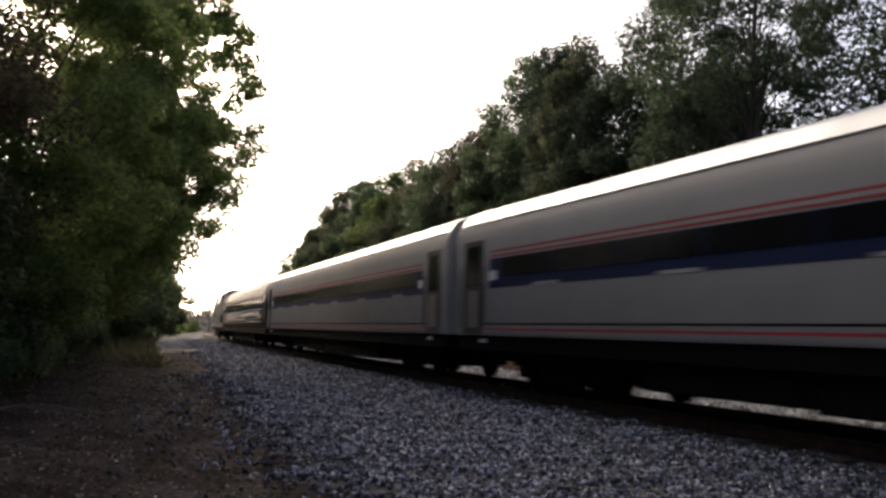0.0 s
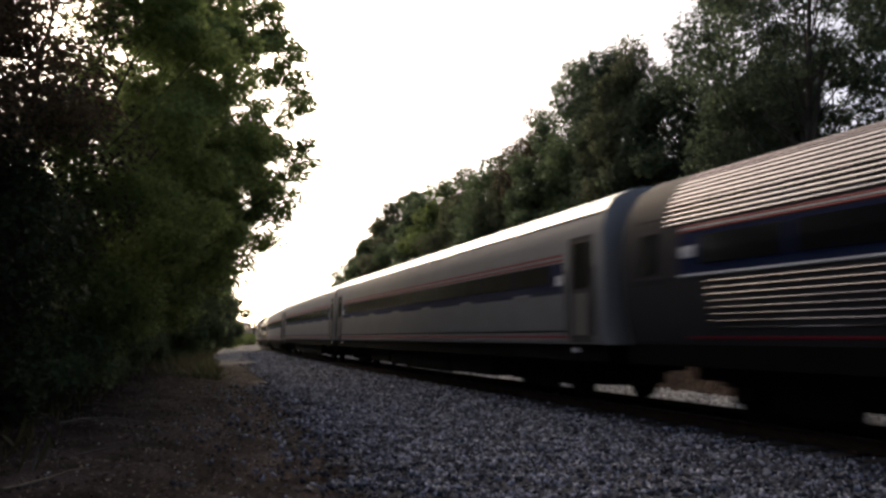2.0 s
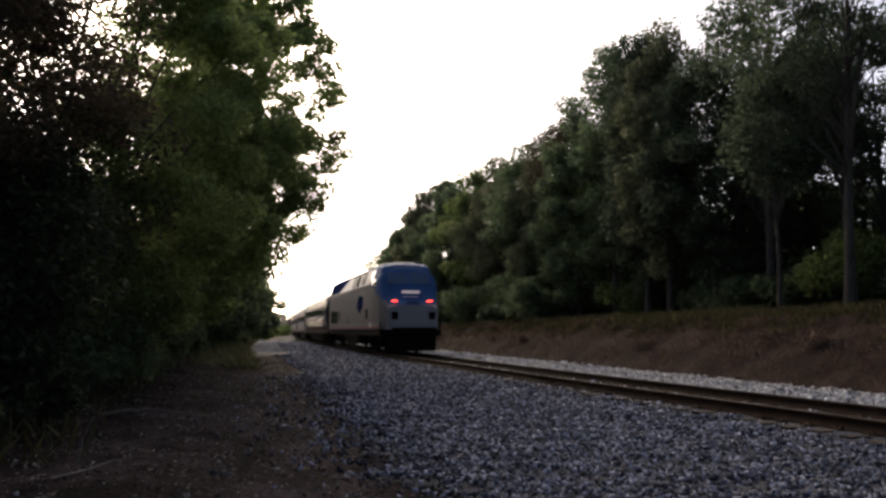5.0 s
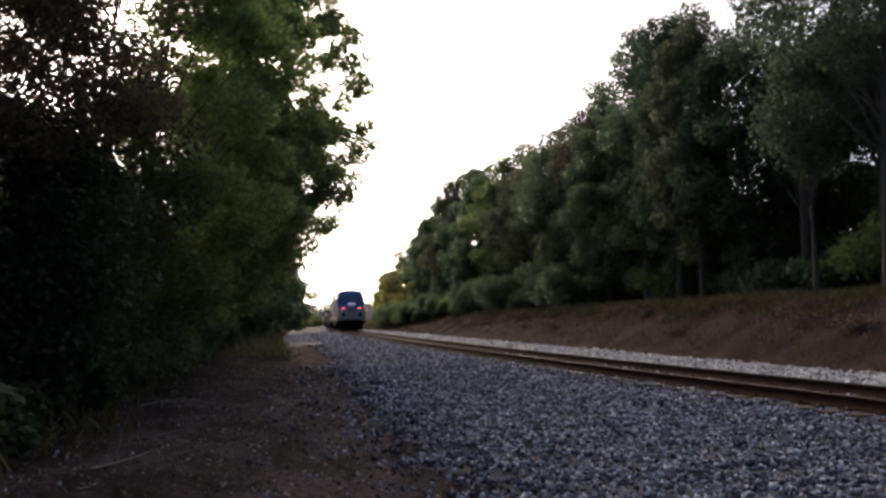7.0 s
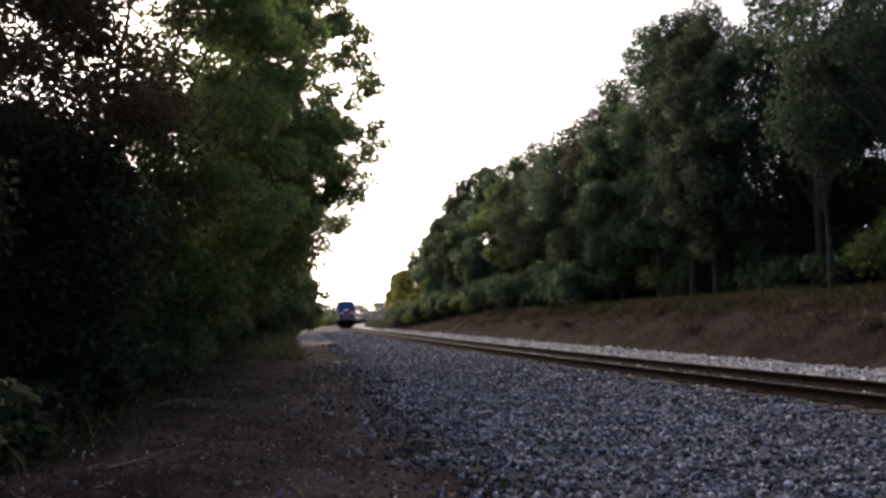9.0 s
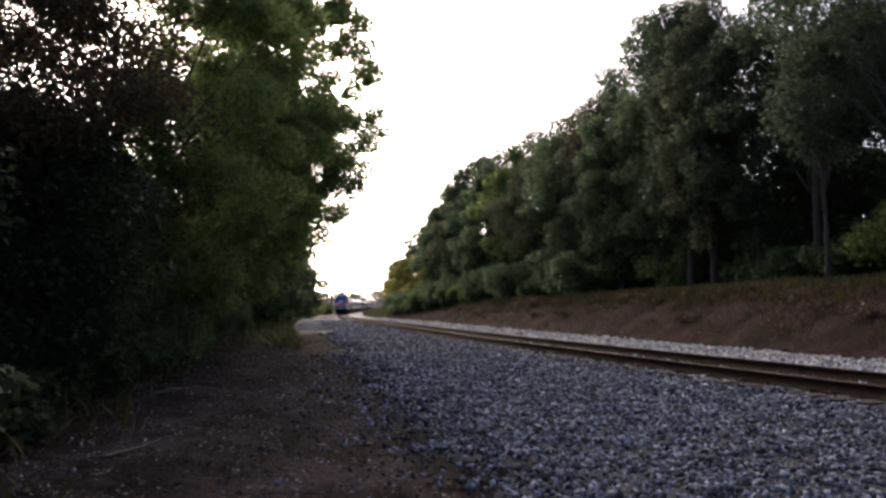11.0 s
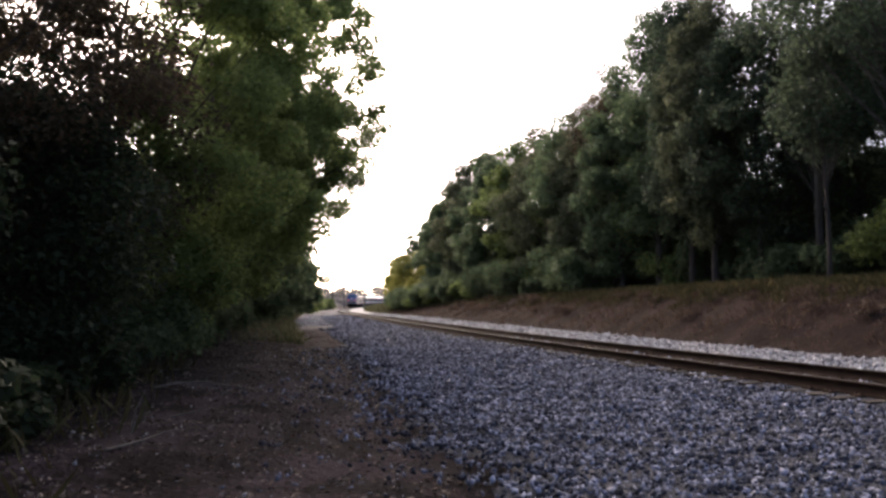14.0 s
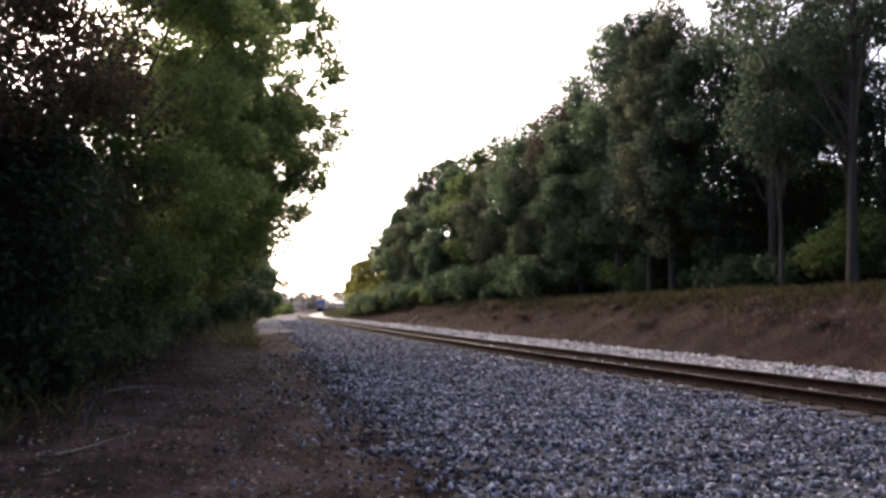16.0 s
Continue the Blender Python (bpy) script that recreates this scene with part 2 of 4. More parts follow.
def build_ground():
    xs = np.concatenate([np.linspace(-1500, -60, 14), np.linspace(-50, -14, 10), np.arange(-12, 32, 0.4), np.linspace(33, 90, 20), np.linspace(110, 1500, 14)])
    ys = np.concatenate([np.linspace(-400, -40, 8), np.arange(-30, 2, 2.0), np.arange(2, 50, 0.4), np.arange(50, 130, 1.0), np.linspace(132, 560, 70), np.linspace(600, 2500, 12)])
    g = sheet("ground", xs, ys, ground_z, M_DIRT)
    tagged(g, "bare brown earth with thin dry litter beside the track", "ground", kind="structure")

    def bed(x, y, s, o):
        lim = np.interp(s, [6, 13, 21, 40, 72, 120], [-6.6, -6.05, -5.4, -4.5, -3.5, -3.2]) + 0.4 * wobble(x, y, 1.3, 3) + 0.3 * wobble(x, y, 0.4, 5)
        under = 0.55 * np.clip((lim - o) / 1.6, 0, 1) + np.clip((o - 4.6 - 0.25 * wobble(x, y, 1.5, 6)) / 0.6, 0, 1)
        z = np.interp(o, [-8, -6, -4.2, -1.75, -1.5, -1.2, 1.2, 1.8, 4.2, 5.5], [-0.44, -0.42, -0.4, -0.27, -0.255, -0.22, -0.22, -0.21, -0.25, -0.3])
        return z + 0.035 * wobble(x, y, 0.5, 2) - 0.35 * under + 0.02 + fall(s)
    b = strip("ballast_bed", np.concatenate([np.arange(-40, 60, 0.35), np.arange(60, 545, 1.5)]), np.concatenate([np.arange(-8, -1.5, 0.25), np.arange(-1.5, 1.6, 0.5)]), bed, M_BALLAST)
    pale = strip("ballast_shoulder", np.concatenate([np.arange(-40, 60, 0.35), np.arange(60, 545, 1.5)]), np.arange(1.5, 5.6, 0.25), bed, M_PALE_BED)
    tagged(pale, "pale fresh ballast shoulder beyond the far rail", "ballast", kind="structure")
    tagged(b, "grey crushed-stone ballast bed under the track", "ballast", kind="structure")
    k = strip("embankment", np.arange(-40, 150, 0.5), np.concatenate([np.arange(5.0, 11, 0.3), [14, 20, 30]]), lambda x, y, s, o: ground_z(x, y) + 0.03 + 0.1 * wobble(x, y, 1.1, 5) + 0.13 * np.abs(wobble(x, y, 0.5, 7)), M_BANK)
    tagged(k, "low brown earth bank with dry grass", "bank", kind="structure")


build_ground()
path = strip("path", np.arange(36, 230, 0.5), np.arange(-8.2, -3.4, 0.25), lambda x, y, s, o: fall(s) + np.interp(o, [-8.5, -7, -4], [-0.42, -0.43, -0.4]) + 0.02 * wobble(x, y, 0.7, 1) - 0.12 * np.clip(np.abs(o + 5.8 + 0.4 * wobble(x, y, 3, 8)) - 1.7, 0, 1.2) - 0.3 * np.clip((50 + 3 * wobble(x, y, 1.1, 2) + 1.5 * (o + 5.5) - s) / 5, 0, 1), M_PATH)
tagged(path, "pale gravelly track beside the ballast", "path", kind="structure")

# ---- rails and sleepers ----
PROFILE = [(-0.07, -0.185), (0.07, -0.185), (0.07, -0.17), (0.012, -0.15), (0.012, -0.045), (0.036, -0.035), (0.036, -0.006), (0.028, 0), (-0.028, 0), (-0.036, -0.006), (-0.036, -0.035), (-0.012, -0.045), (-0.012, -0.15), (-0.07, -0.17)]


def build_rail(o):
    ss = np.concatenate([np.arange(-40, 130, 1.0), np.arange(130, 545, 3.0)])
    vs, fs = [], []
    n = len(PROFILE)
    for s in ss:
        for px, pz in PROFILE:
            x, y, _ = on_track(s, o + px)
            vs.append((x, y, pz + float(fall(s))))
    for i in range(len(ss) - 1):
        for k in range(n):
            b = (k + 1) % n
            fs.append((i * n + k, (i + 1) * n + k, (i + 1) * n + b, i * n + b))
    me = mesh_from("rail", np.array(vs), np.array(fs), [M_RAIL, M_HEAD])
    me.polygons.foreach_set("material_index", [1 if i % n in (6, 7, 8) else 0 for i in range(len(fs))])
    return tagged(new("rail", me), "rusty steel rail with a worn bright top")


track = tagged(new("railway_track"), "single railway track of rusty rails on wooden sleepers", "railway track")
for o in (-0.753, 0.753):
    build_rail(o).parent = track


def sleeper_mesh(seed):
    rng = random.Random(seed)
    bm = new_box(-1.3, 1.3, -0.115, 0.115, -0.36, -0.187, bevel=0.012)
    for v in bm.verts:
        v.co += Vector((rng.uniform(-0.02, 0.02), rng.uniform(-0.008, 0.008), rng.uniform(-0.006, 0.004)))
    me = bpy.data.meshes.new("sleeper")
    bm.to_mesh(me)
    bm.free()
    me.materials.append(M_TIE)
    return me


def build_sleepers():
    kinds = [sleeper_mesh(k) for k in range(5)]
    plate = bpy.data.meshes.new("tie_plate")
    bm = new_box(-0.17, 0.17, -0.09, 0.09, -0.188, -0.165, bevel=0.004)
    for dx in (-0.1, 0.1):
        box(bm, dx - 0.012, dx + 0.012, -0.06, -0.035, -0.17, -0.14)
        box(bm, dx - 0.012, dx + 0.012, 0.035, 0.06, -0.17, -0.14)
    bm.to_mesh(plate)
    bm.free()
    plate.materials.append(M_RAIL)
    rng = random.Random(5)
    for k in range(250):
        s = -4 + k * 0.52
        x, y, th = on_track(s, rng.uniform(-0.05, 0.05))
        t = new("sleeper", kinds[k % 5])
        t.parent = track
        t.matrix_basis = pose(x, y, float(fall(s)) + rng.uniform(-0.006, 0.006), 0, 0, -math.degrees(th) + rng.uniform(-1.2, 1.2))
        if s < 45:
            for o in (-0.753, 0.753):
                p = new("tie_plate", plate)
                p.parent = t
                p.location = (o, 0, 0)


build_sleepers()


# ---- loose stones, litter ----
def scatter_stones(name, x, y, z, size, material, rng):
    """Angular stones: eight uneven facets round six shifted corners."""
    n = len(x)
    c = np.array([(1, 0, 0), (-1, 0, 0), (0, 1, 0), (0, -1, 0), (0, 0, 1), (0, 0, -1)], float) * 0.62
    v = c[None] + rng.uniform(-0.3, 0.3, (n, 6, 3))
    q = rng.normal(size=(n, 4))
    q /= np.linalg.norm(q, axis=1)[:, None]
    w, a, b, d = q.T
    rot = np.stack([1 - 2 * (b * b + d * d), 2 * (a * b - d * w), 2 * (a * d + b * w), 2 * (a * b + d * w), 1 - 2 * (a * a + d * d), 2 * (b * d - a * w), 2 * (a * d - b * w), 2 * (b * d + a * w), 1 - 2 * (a * a + b * b)], 1).reshape(n, 3, 3)
    v = v * (size * rng.uniform(0.75, 1.7, n))[:, None, None] * np.array([1.35, 1.0, 0.7])
    v = np.einsum("nij,nkj->nki", rot, v) + np.stack([x, y, z], 1)[:, None, :]
    f = np.array([(0, 2, 4), (2, 1, 4), (1, 3, 4), (3, 0, 4), (2, 0, 5), (1, 2, 5), (3, 1, 5), (0, 3, 5)])
    faces = (f[None] + (np.arange(n) * 6)[:, None, None]).reshape(-1, 3)
    return new(name, mesh_from(name, v.reshape(-1, 3), faces, material))


def bed_height(x, y, o, s):
    return fall(s) + np.interp(o, [-8, -6, -4.2, -1.75, -1.5, -1.2, 1.2, 1.8, 4.2, 5.5], [-0.44, -0.42, -0.4, -0.27, -0.255, -0.22, -0.22, -0.21, -0.25, -0.3]) + 0.035 * wobble(x, y, 0.5, 2) + 0.02


def build_stones():
    rng = np.random.default_rng(11)
    xs, ys, zs, sz = [], [], [], []
    for s0, s1, o0, o1, n, size in ((1, 9, -9.5, -1.0, 24000, 0.037), (9, 16, -9.2, -1.0, 25000, 0.042), (16, 28, -8.6, -1.0, 19000, 0.052), (28, 50, -5.6, -1.0, 11000, 0.06),
                                    (50, 100, -4.4, -1.0, 8000, 0.08), (1, 30, -0.7, 0.7, 4000, 0.06)):
        s, o = rng.uniform(s0, s1, n), rng.uniform(o0, o1, n)
        x, y, _ = on_track(s, o)
        lim = np.interp(s, [6, 13, 21, 40, 72, 120], [-6.6, -6.05, -5.4, -4.5, -3.5, -3.2]) + 0.4 * wobble(x, y, 1.3, 3) + 0.3 * wobble(x, y, 0.4, 5)
        low = np.abs(o) < 1.35
        ok = (o > lim - 0.15 - rng.exponential(np.where(rng.random(n) < 0.18, 0.9, 0.28))) & ~(low & (np.abs(((s + 4) / 0.52 + 0.5) % 1 - 0.5) * 0.52 < 0.14)) & (np.abs(np.abs(o) - 0.753) > 0.12)
        z = np.maximum(bed_height(x, y, o, s), np.where(o < lim, ground_z(x, y), -9)) + rng.uniform(-0.012, 0.014, n)
        xs.append(x[ok]), ys.append(y[ok]), zs.append(np.where(low, z - 0.02, z)[ok]), sz.append(np.full(ok.sum(), size))
    tagged(scatter_stones("ballast_stones", *(np.concatenate(a) for a in (xs, ys, zs)), np.concatenate(sz), M_STONE, rng), "loose grey crushed stones of the ballast", "gravel", kind="stuff")
    parts = []
    for s0, s1, n, size in ((5, 25, 7000, 0.066), (25, 60, 5500, 0.095), (60, 110, 2500, 0.13)):
        s, o = rng.uniform(s0, s1, n), rng.uniform(1.0, 4.9, n)
        x, y, _ = on_track(s, o)
        parts.append((x, y, bed_height(x, y, o, s) + rng.uniform(-0.012, 0.014, n), np.full(n, size)))
    tagged(scatter_stones("pale_ballast_stones", *(np.concatenate(a) for a in zip(*parts)), M_PALE_STONE, rng), "loose pale stones beyond the far rail", "gravel", kind="stuff")
    n = 2200
    s, o = rng.uniform(54, 120, n), rng.normal(-5.2, 0.8, n)
    x, y, _ = on_track(s, o)
    tagged(scatter_stones("path_stones", x, y, np.maximum(ground_z(x, y), np.interp(o, [-8.5, -7, -4], [-0.42, -0.43, -0.4]) + fall(s)) + 0.012, np.full(n, 0.07), M_PALE_STONE, rng), "loose stones strewn over the track-side path", "gravel", kind="stuff")
    n = 3600
    x, y = rng.uniform(-2.5, 6, n), 3 + 30 * rng.random(n) ** 1.5
    o, s = offset_of(x, y)
    ok = o < -6.0
    tagged(scatter_stones("pebbles", x[ok], y[ok], ground_z(x, y)[ok] + 0.006, 0.005 + 0.02 * rng.random(ok.sum()) ** 3, M_PALE_STONE, rng), "scattered pale pebbles on the bare earth", "pebbles", kind="stuff")


build_stones()


def litter(name, x, y, z, size, material, label, category, seed, upright=0.0):
    """Small bent blades or leaves on the ground."""
    rng = np.random.default_rng(seed)
    n = len(x)
    c = np.stack([x, y, z], 1)
    a = rng.normal(size=(n, 3)) * np.array([1, 1, 0.25])
    if upright:
        a = rng.normal(size=(n, 3)) * np.array([0.4, 0.4, 0.1]) + np.array([0, 0, upright])
    a /= np.linalg.norm(a, axis=1)[:, None]
    b = np.cross(a, rng.normal(size=(n, 3)))
    b /= np.linalg.norm(b, axis=1)[:, None]
    nn = np.cross(a, b)
    s = size * rng.uniform(0.5, 1.5, n)[:, None]
    wd = 0.3 if not upright else 0.035
    if upright:
        v = np.stack([c - b * s * wd, c + b * s * wd, c + a * s * 0.6 + b * s * wd * 0.7 + nn * s * 0.08, c + a * s + nn * s * 0.3], 1)
    else:
        v = np.stack([c - a * s * 0.5, c - b * s * wd + nn * s * 0.12, c + a * s * 0.5, c + b * s * wd + nn * s * 0.12], 1)
    ob = new(name, mesh_from(name, v.reshape(-1, 3), np.arange(4 * n).reshape(-1, 4), material))
    return tagged(ob, label, category, kind="stuff")


def build_litter():
    rng = np.random.default_rng(21)
    n = 30000
    x, y = rng.uniform(-3, 6, n), 3 + 40 * rng.random(n) ** 1.4
    o, s = offset_of(x, y)
    ok = (o < np.interp(s, [6, 13, 21, 40], [-7.2, -6.4, -5.7, -4.4]) + 0.5 * wobble(x, y, 1, 2)) & (wobble(x, y, 0.5, 6) + rng.normal(0, 0.5, n) > -0.2)
    litter("leaf_litter", x[ok], y[ok], ground_z(x, y)[ok] + 0.012, 0.055, M_LITTER, "dry brown leaves and bits on the earth", "leaf litter", 1)
    n = 100000
    s, o = rng.uniform(0, 115, n), 5.0 + 6.0 * rng.random(n) ** 0.7
    x, y, _ = on_track(s, o)
    patch = wobble(x, y, 1.6, 9) + 0.6 * wobble(x, y, 0.5, 3)
    green = patch + (o - 7.5) * 0.8 > 0.3
    brown = ~green & (patch > -0.25 - (o - 5) * 0.1)
    z = ground_z(x, y) + 0.02
    litter("bank_grass", x[green], y[green], z[green], 0.3, M_GRASS, "rough green and straw grass along the bank's top", "grass", 2, upright=1.0)
    litter("bank_weeds", x[brown], y[brown], z[brown], 0.2, M_WEED, "dead brown weeds on the bank", "grass", 4, upright=0.7)
    n = 14000
    s, o = rng.uniform(30, 170, n), -7.2 - rng.exponential(1.1, n)
    x, y, _ = on_track(s, o)
    ok = wobble(x, y, 2.2, 5) + 0.6 * wobble(x, y, 0.7, 1) > -0.35
    litter("verge_grass", x[ok], y[ok], ground_z(x, y)[ok], 0.42, M_STRAW, "straw and green grass verge beside the path", "grass", 6, upright=0.9)
    n = 9000
    s, o = rng.uniform(110, 330, n), rng.uniform(5.2, 14, n)
    x, y, _ = on_track(s, o)
    litter("far_grass", x, y, ground_z(x, y), 0.9, M_STRAW, "rough pale grass slope beside the far track", "grass", 7, upright=0.8)
    n = 6000
    x, y = rng.uniform(-3.5, 2.5, n), rng.uniform(6, 60, n)
    o, s = offset_of(x, y)
    edge = np.interp(y, [8, 23, 42, 65], [-1.3, -0.6, 1.0, 4.0])
    ok = (x < edge + 0.6 * wobble(x, y, 0.8, 3)) & (x > edge - 2.5)
    litter("weeds", x[ok], y[ok], ground_z(x, y)[ok], 0.34, M_GRASS, "straggling weeds under the trees", "grass", 3, upright=1.0)


M_STRAW = leafy("straw_grass", (0.06, 0.06, 0.03), (0.12, 0.12, 0.06), (0.2, 0.18, 0.1), 0.25)
M_WEED = leafy("dead_brown_weeds", (0.065, 0.043, 0.034), (0.115, 0.077, 0.059), (0.17, 0.122, 0.093), 0.3)
M_LITTER = leafy("dead_leaves", (0.05, 0.036, 0.03), (0.13, 0.098, 0.08), (0.34, 0.29, 0.26), 0.1)
build_litter()


def fallen_branch(pts, r, label="bare pale fallen branch on the ground"):
    v, f = tube_arrays([(x, y, float(ground_z(x, y)[0]) + z) for x, y, z in pts], [r * (1 - 0.8 * i / (len(pts) - 1)) for i in range(len(pts))], 6)
    return tagged(new("fallen_branch", mesh_from("fallen_branch", np.array(v), np.array(f), M_TWIG, True)), label, "branch", "fallen branches")


M_TWIG = surface("weathered_twig", (0.07, 0.06, 0.05), (0.17, 0.15, 0.13), 6, 40, 0.9, bump=0.3, dist=0.004)
fallen_branch([(-0.95, 14.2, 0.02), (-0.6, 14.5, 0.1), (-0.1, 14.6, 0.12), (0.5, 14.8, 0.05), (0.9, 15.3, 0.03)], 0.025)
fallen_branch([(-1.0, 8.4, 0.02), (-0.7, 8.9, 0.05), (-0.5, 9.6, 0.07), (-0.2, 10.0, 0.04)], 0.018)
fallen_branch([(0.2, 15.6, 0.03), (0.4, 15.7, 0.3), (0.45, 15.7, 0.55)], 0.016)
fallen_branch([(-0.9, 9.8, 0.0), (-0.85, 9.8, 0.3), (-0.75, 9.9, 0.5)], 0.014)
fallen_branch([(-0.6, 11.8, 0.02), (0.0, 12.3, 0.05), (0.4, 12.2, 0.03)], 0.014)


# ---- trees ----
def crown_arrays(rng, clumps, leaves, size, flat=0.6, fine=False):
    """Leaves scattered in clumps, given as (n, 4) of x, y, z, radius: bent quads, or small triangles where fine."""
    w = clumps[:, 3] ** 2
    pick = rng.choice(len(clumps), leaves, p=w / w.sum())
    d = rng.normal(size=(leaves, 3))
    d /= np.linalg.norm(d, axis=1)[:, None]
    rad = rng.uniform(0.25, 1.0, leaves) ** 0.5 * (1 + 0.45 * (rng.random(leaves) < 0.16) * rng.random(leaves))
    c = clumps[pick, :3] + d * (rad * clumps[pick, 3])[:, None] * np.array([1, 1, 0.75])
    n = rng.normal(size=(leaves, 3)) * flat + np.array([0, 0, 0.8]) + d * 0.5
    n /= np.linalg.norm(n, axis=1)[:, None]
    a = np.cross(n, rng.normal(size=(leaves, 3)))
    a /= np.linalg.norm(a, axis=1)[:, None] + 1e-9
    b = np.cross(n, a)
    sz = size * rng.uniform(0.6, 1.35, leaves)[:, None]
    if fine:
        v = np.stack([c - a * sz * 0.6, c + a * sz * 0.6 - n * sz * 0.1, c + b * sz * 0.62], 1).reshape(-1, 3)
        return v, np.arange(leaves * 3).reshape(-1, 3)
    v = np.stack([c - a * sz * 0.62, c - b * sz * 0.36 + n * sz * 0.1, c + a * sz * 0.62 - n * sz * 0.12, c + b * sz * 0.36 + n * sz * 0.1], 1).reshape(-1, 3)
    return v, np.arange(leaves * 4).reshape(-1, 4)


def tree(name, x, y, h, r, low, leaves, size, leaf, label, seed, trunk_r=None, sink=0.1, clump=1.0, lean=(0, 0), density=46, gap=None, group="", fine=True):
    """A tree at (x, y): height h, crown radius r, crown from low * h upwards."""
    rng = np.random.default_rng(seed)
    z0 = float(ground_z(x, y)[0]) - sink
    base = new(name)
    base.location = (x, y, z0)
    hc, hr = h * (1 + low) / 2, h * (1 - low) / 2
    n = density
    d = rng.normal(size=(n, 3))
    d /= np.linalg.norm(d, axis=1)[:, None]
    q = rng.uniform(0.3, 1.0, n) ** 0.45
    cl = np.zeros((n, 4))
    taper = 1 - 0.35 * np.clip(d[:, 2] * q, 0, 1)
    cl[:, 0] = d[:, 0] * q * r * taper + lean[0] * (0.75 + 0.25 * d[:, 2] * q)
    cl[:, 1] = d[:, 1] * q * r * taper + lean[1] * (0.5 + 0.5 * d[:, 2] * q)
    cl[:, 2] = hc + d[:, 2] * q * hr * 0.93
    cl[:, 3] = clump * rng.uniform(0.55, 1.25, n)
    if gap:
        # an open place in the crown: centre and radius
        away = np.linalg.norm(cl[:, :3] + np.array([x, y, z0]) - np.array(gap[:3]), axis=1)
        cl = cl[(away > gap[3]) | (rng.random(n) < 0.08)]
        n = len(cl)
    tr = trunk_r or h * 0.0105
    vs, fs = [], []

    def limb(pts, radii, seg):
        v, f = tube_arrays(pts, radii, seg)
        k = len(vs)
        vs.extend(v)
        fs.extend(tuple(i + k for i in q4) for q4 in f)
    top = h * 0.9
    bend = rng.normal(size=2) * 0.03 * h
    spine = [(bend[0] * t * t + lean[0] * t * t * 0.8 + 0.1 * math.sin(4 * t + seed), bend[1] * t * t + lean[1] * t * t * 0.8, top * t) for t in np.linspace(0, 1, 9)]
    limb(spine, [tr * (1.35 if i == 0 else 1.0 - 0.11 * i) for i in range(9)], 8)
    for c in cl[rng.permutation(n)[:min(n, 26)]]:
        t = float(np.clip((c[2] / h) * rng.uniform(0.5, 0.85), 0.12, 0.85))
        i = t * 8
        a, b = spine[int(i)], spine[min(int(i) + 1, 8)]
        p0 = Vector(a).lerp(Vector(b), i - int(i))
        p1 = Vector(c[:3])
        mid = p0.lerp(p1, 0.5) + Vector((0, 0, 0.12 * (p1 - p0).length * rng.uniform(-0.6, 1)))
        limb([p0, mid, p1], [tr * 0.38 * (1.1 - t), tr * 0.24 * (1.1 - t), 0.012], 5)
    part_me("trunk", mesh_from("trunk", np.array(vs), np.array(fs), M_BARK, True), base)
    if leaves:
        v, f = crown_arrays(rng, cl, leaves, size, fine=fine)
        part_me("crown", mesh_from("crown", v, f, leaf), base)
    return tagged(base, label, "tree", group)


def shrub(x, y, h, r, leaves, size, leaf, label, seed, name="bush"):
    rng = np.random.default_rng(seed)
    base = new(name)
    base.location = (x, y, float(ground_z(x, y)[0]) - 0.08)
    n = 16
    ang = rng.uniform(0, 6.28, n)
    q = rng.random(n) ** 0.5
    cl = np.stack([np.cos(ang) * q * r * 0.7, np.sin(ang) * q * r * 0.7, h * (0.25 + 0.5 * rng.random(n) * (1.1 - 0.5 * q)), r * rng.uniform(0.25, 0.45, n)], 1)
    vs, fs = [], []
    for c in cl:
        v, f = tube_arrays([(c[0] * 0.15, c[1] * 0.15, 0), (c[0] * 0.5, c[1] * 0.5, c[2] * 0.6), (c[0], c[1], c[2])], [0.025, 0.018, 0.006], 5)
        k = len(vs)
        vs += v
        fs += [tuple(i + k for i in q4) for q4 in f]
    part_me("branching_stem", mesh_from("branching_stem", np.array(vs), np.array(fs), M_BARK, True), base)
    v, f = crown_arrays(rng, cl, leaves, size, fine=size > 0.14)
    v[:, 2] = np.maximum(v[:, 2], 0.03)
    part_me("foliage", mesh_from("foliage", v, f, leaf), base)
    return tagged(base, label, "bush" if name == "bush" else "weeds")


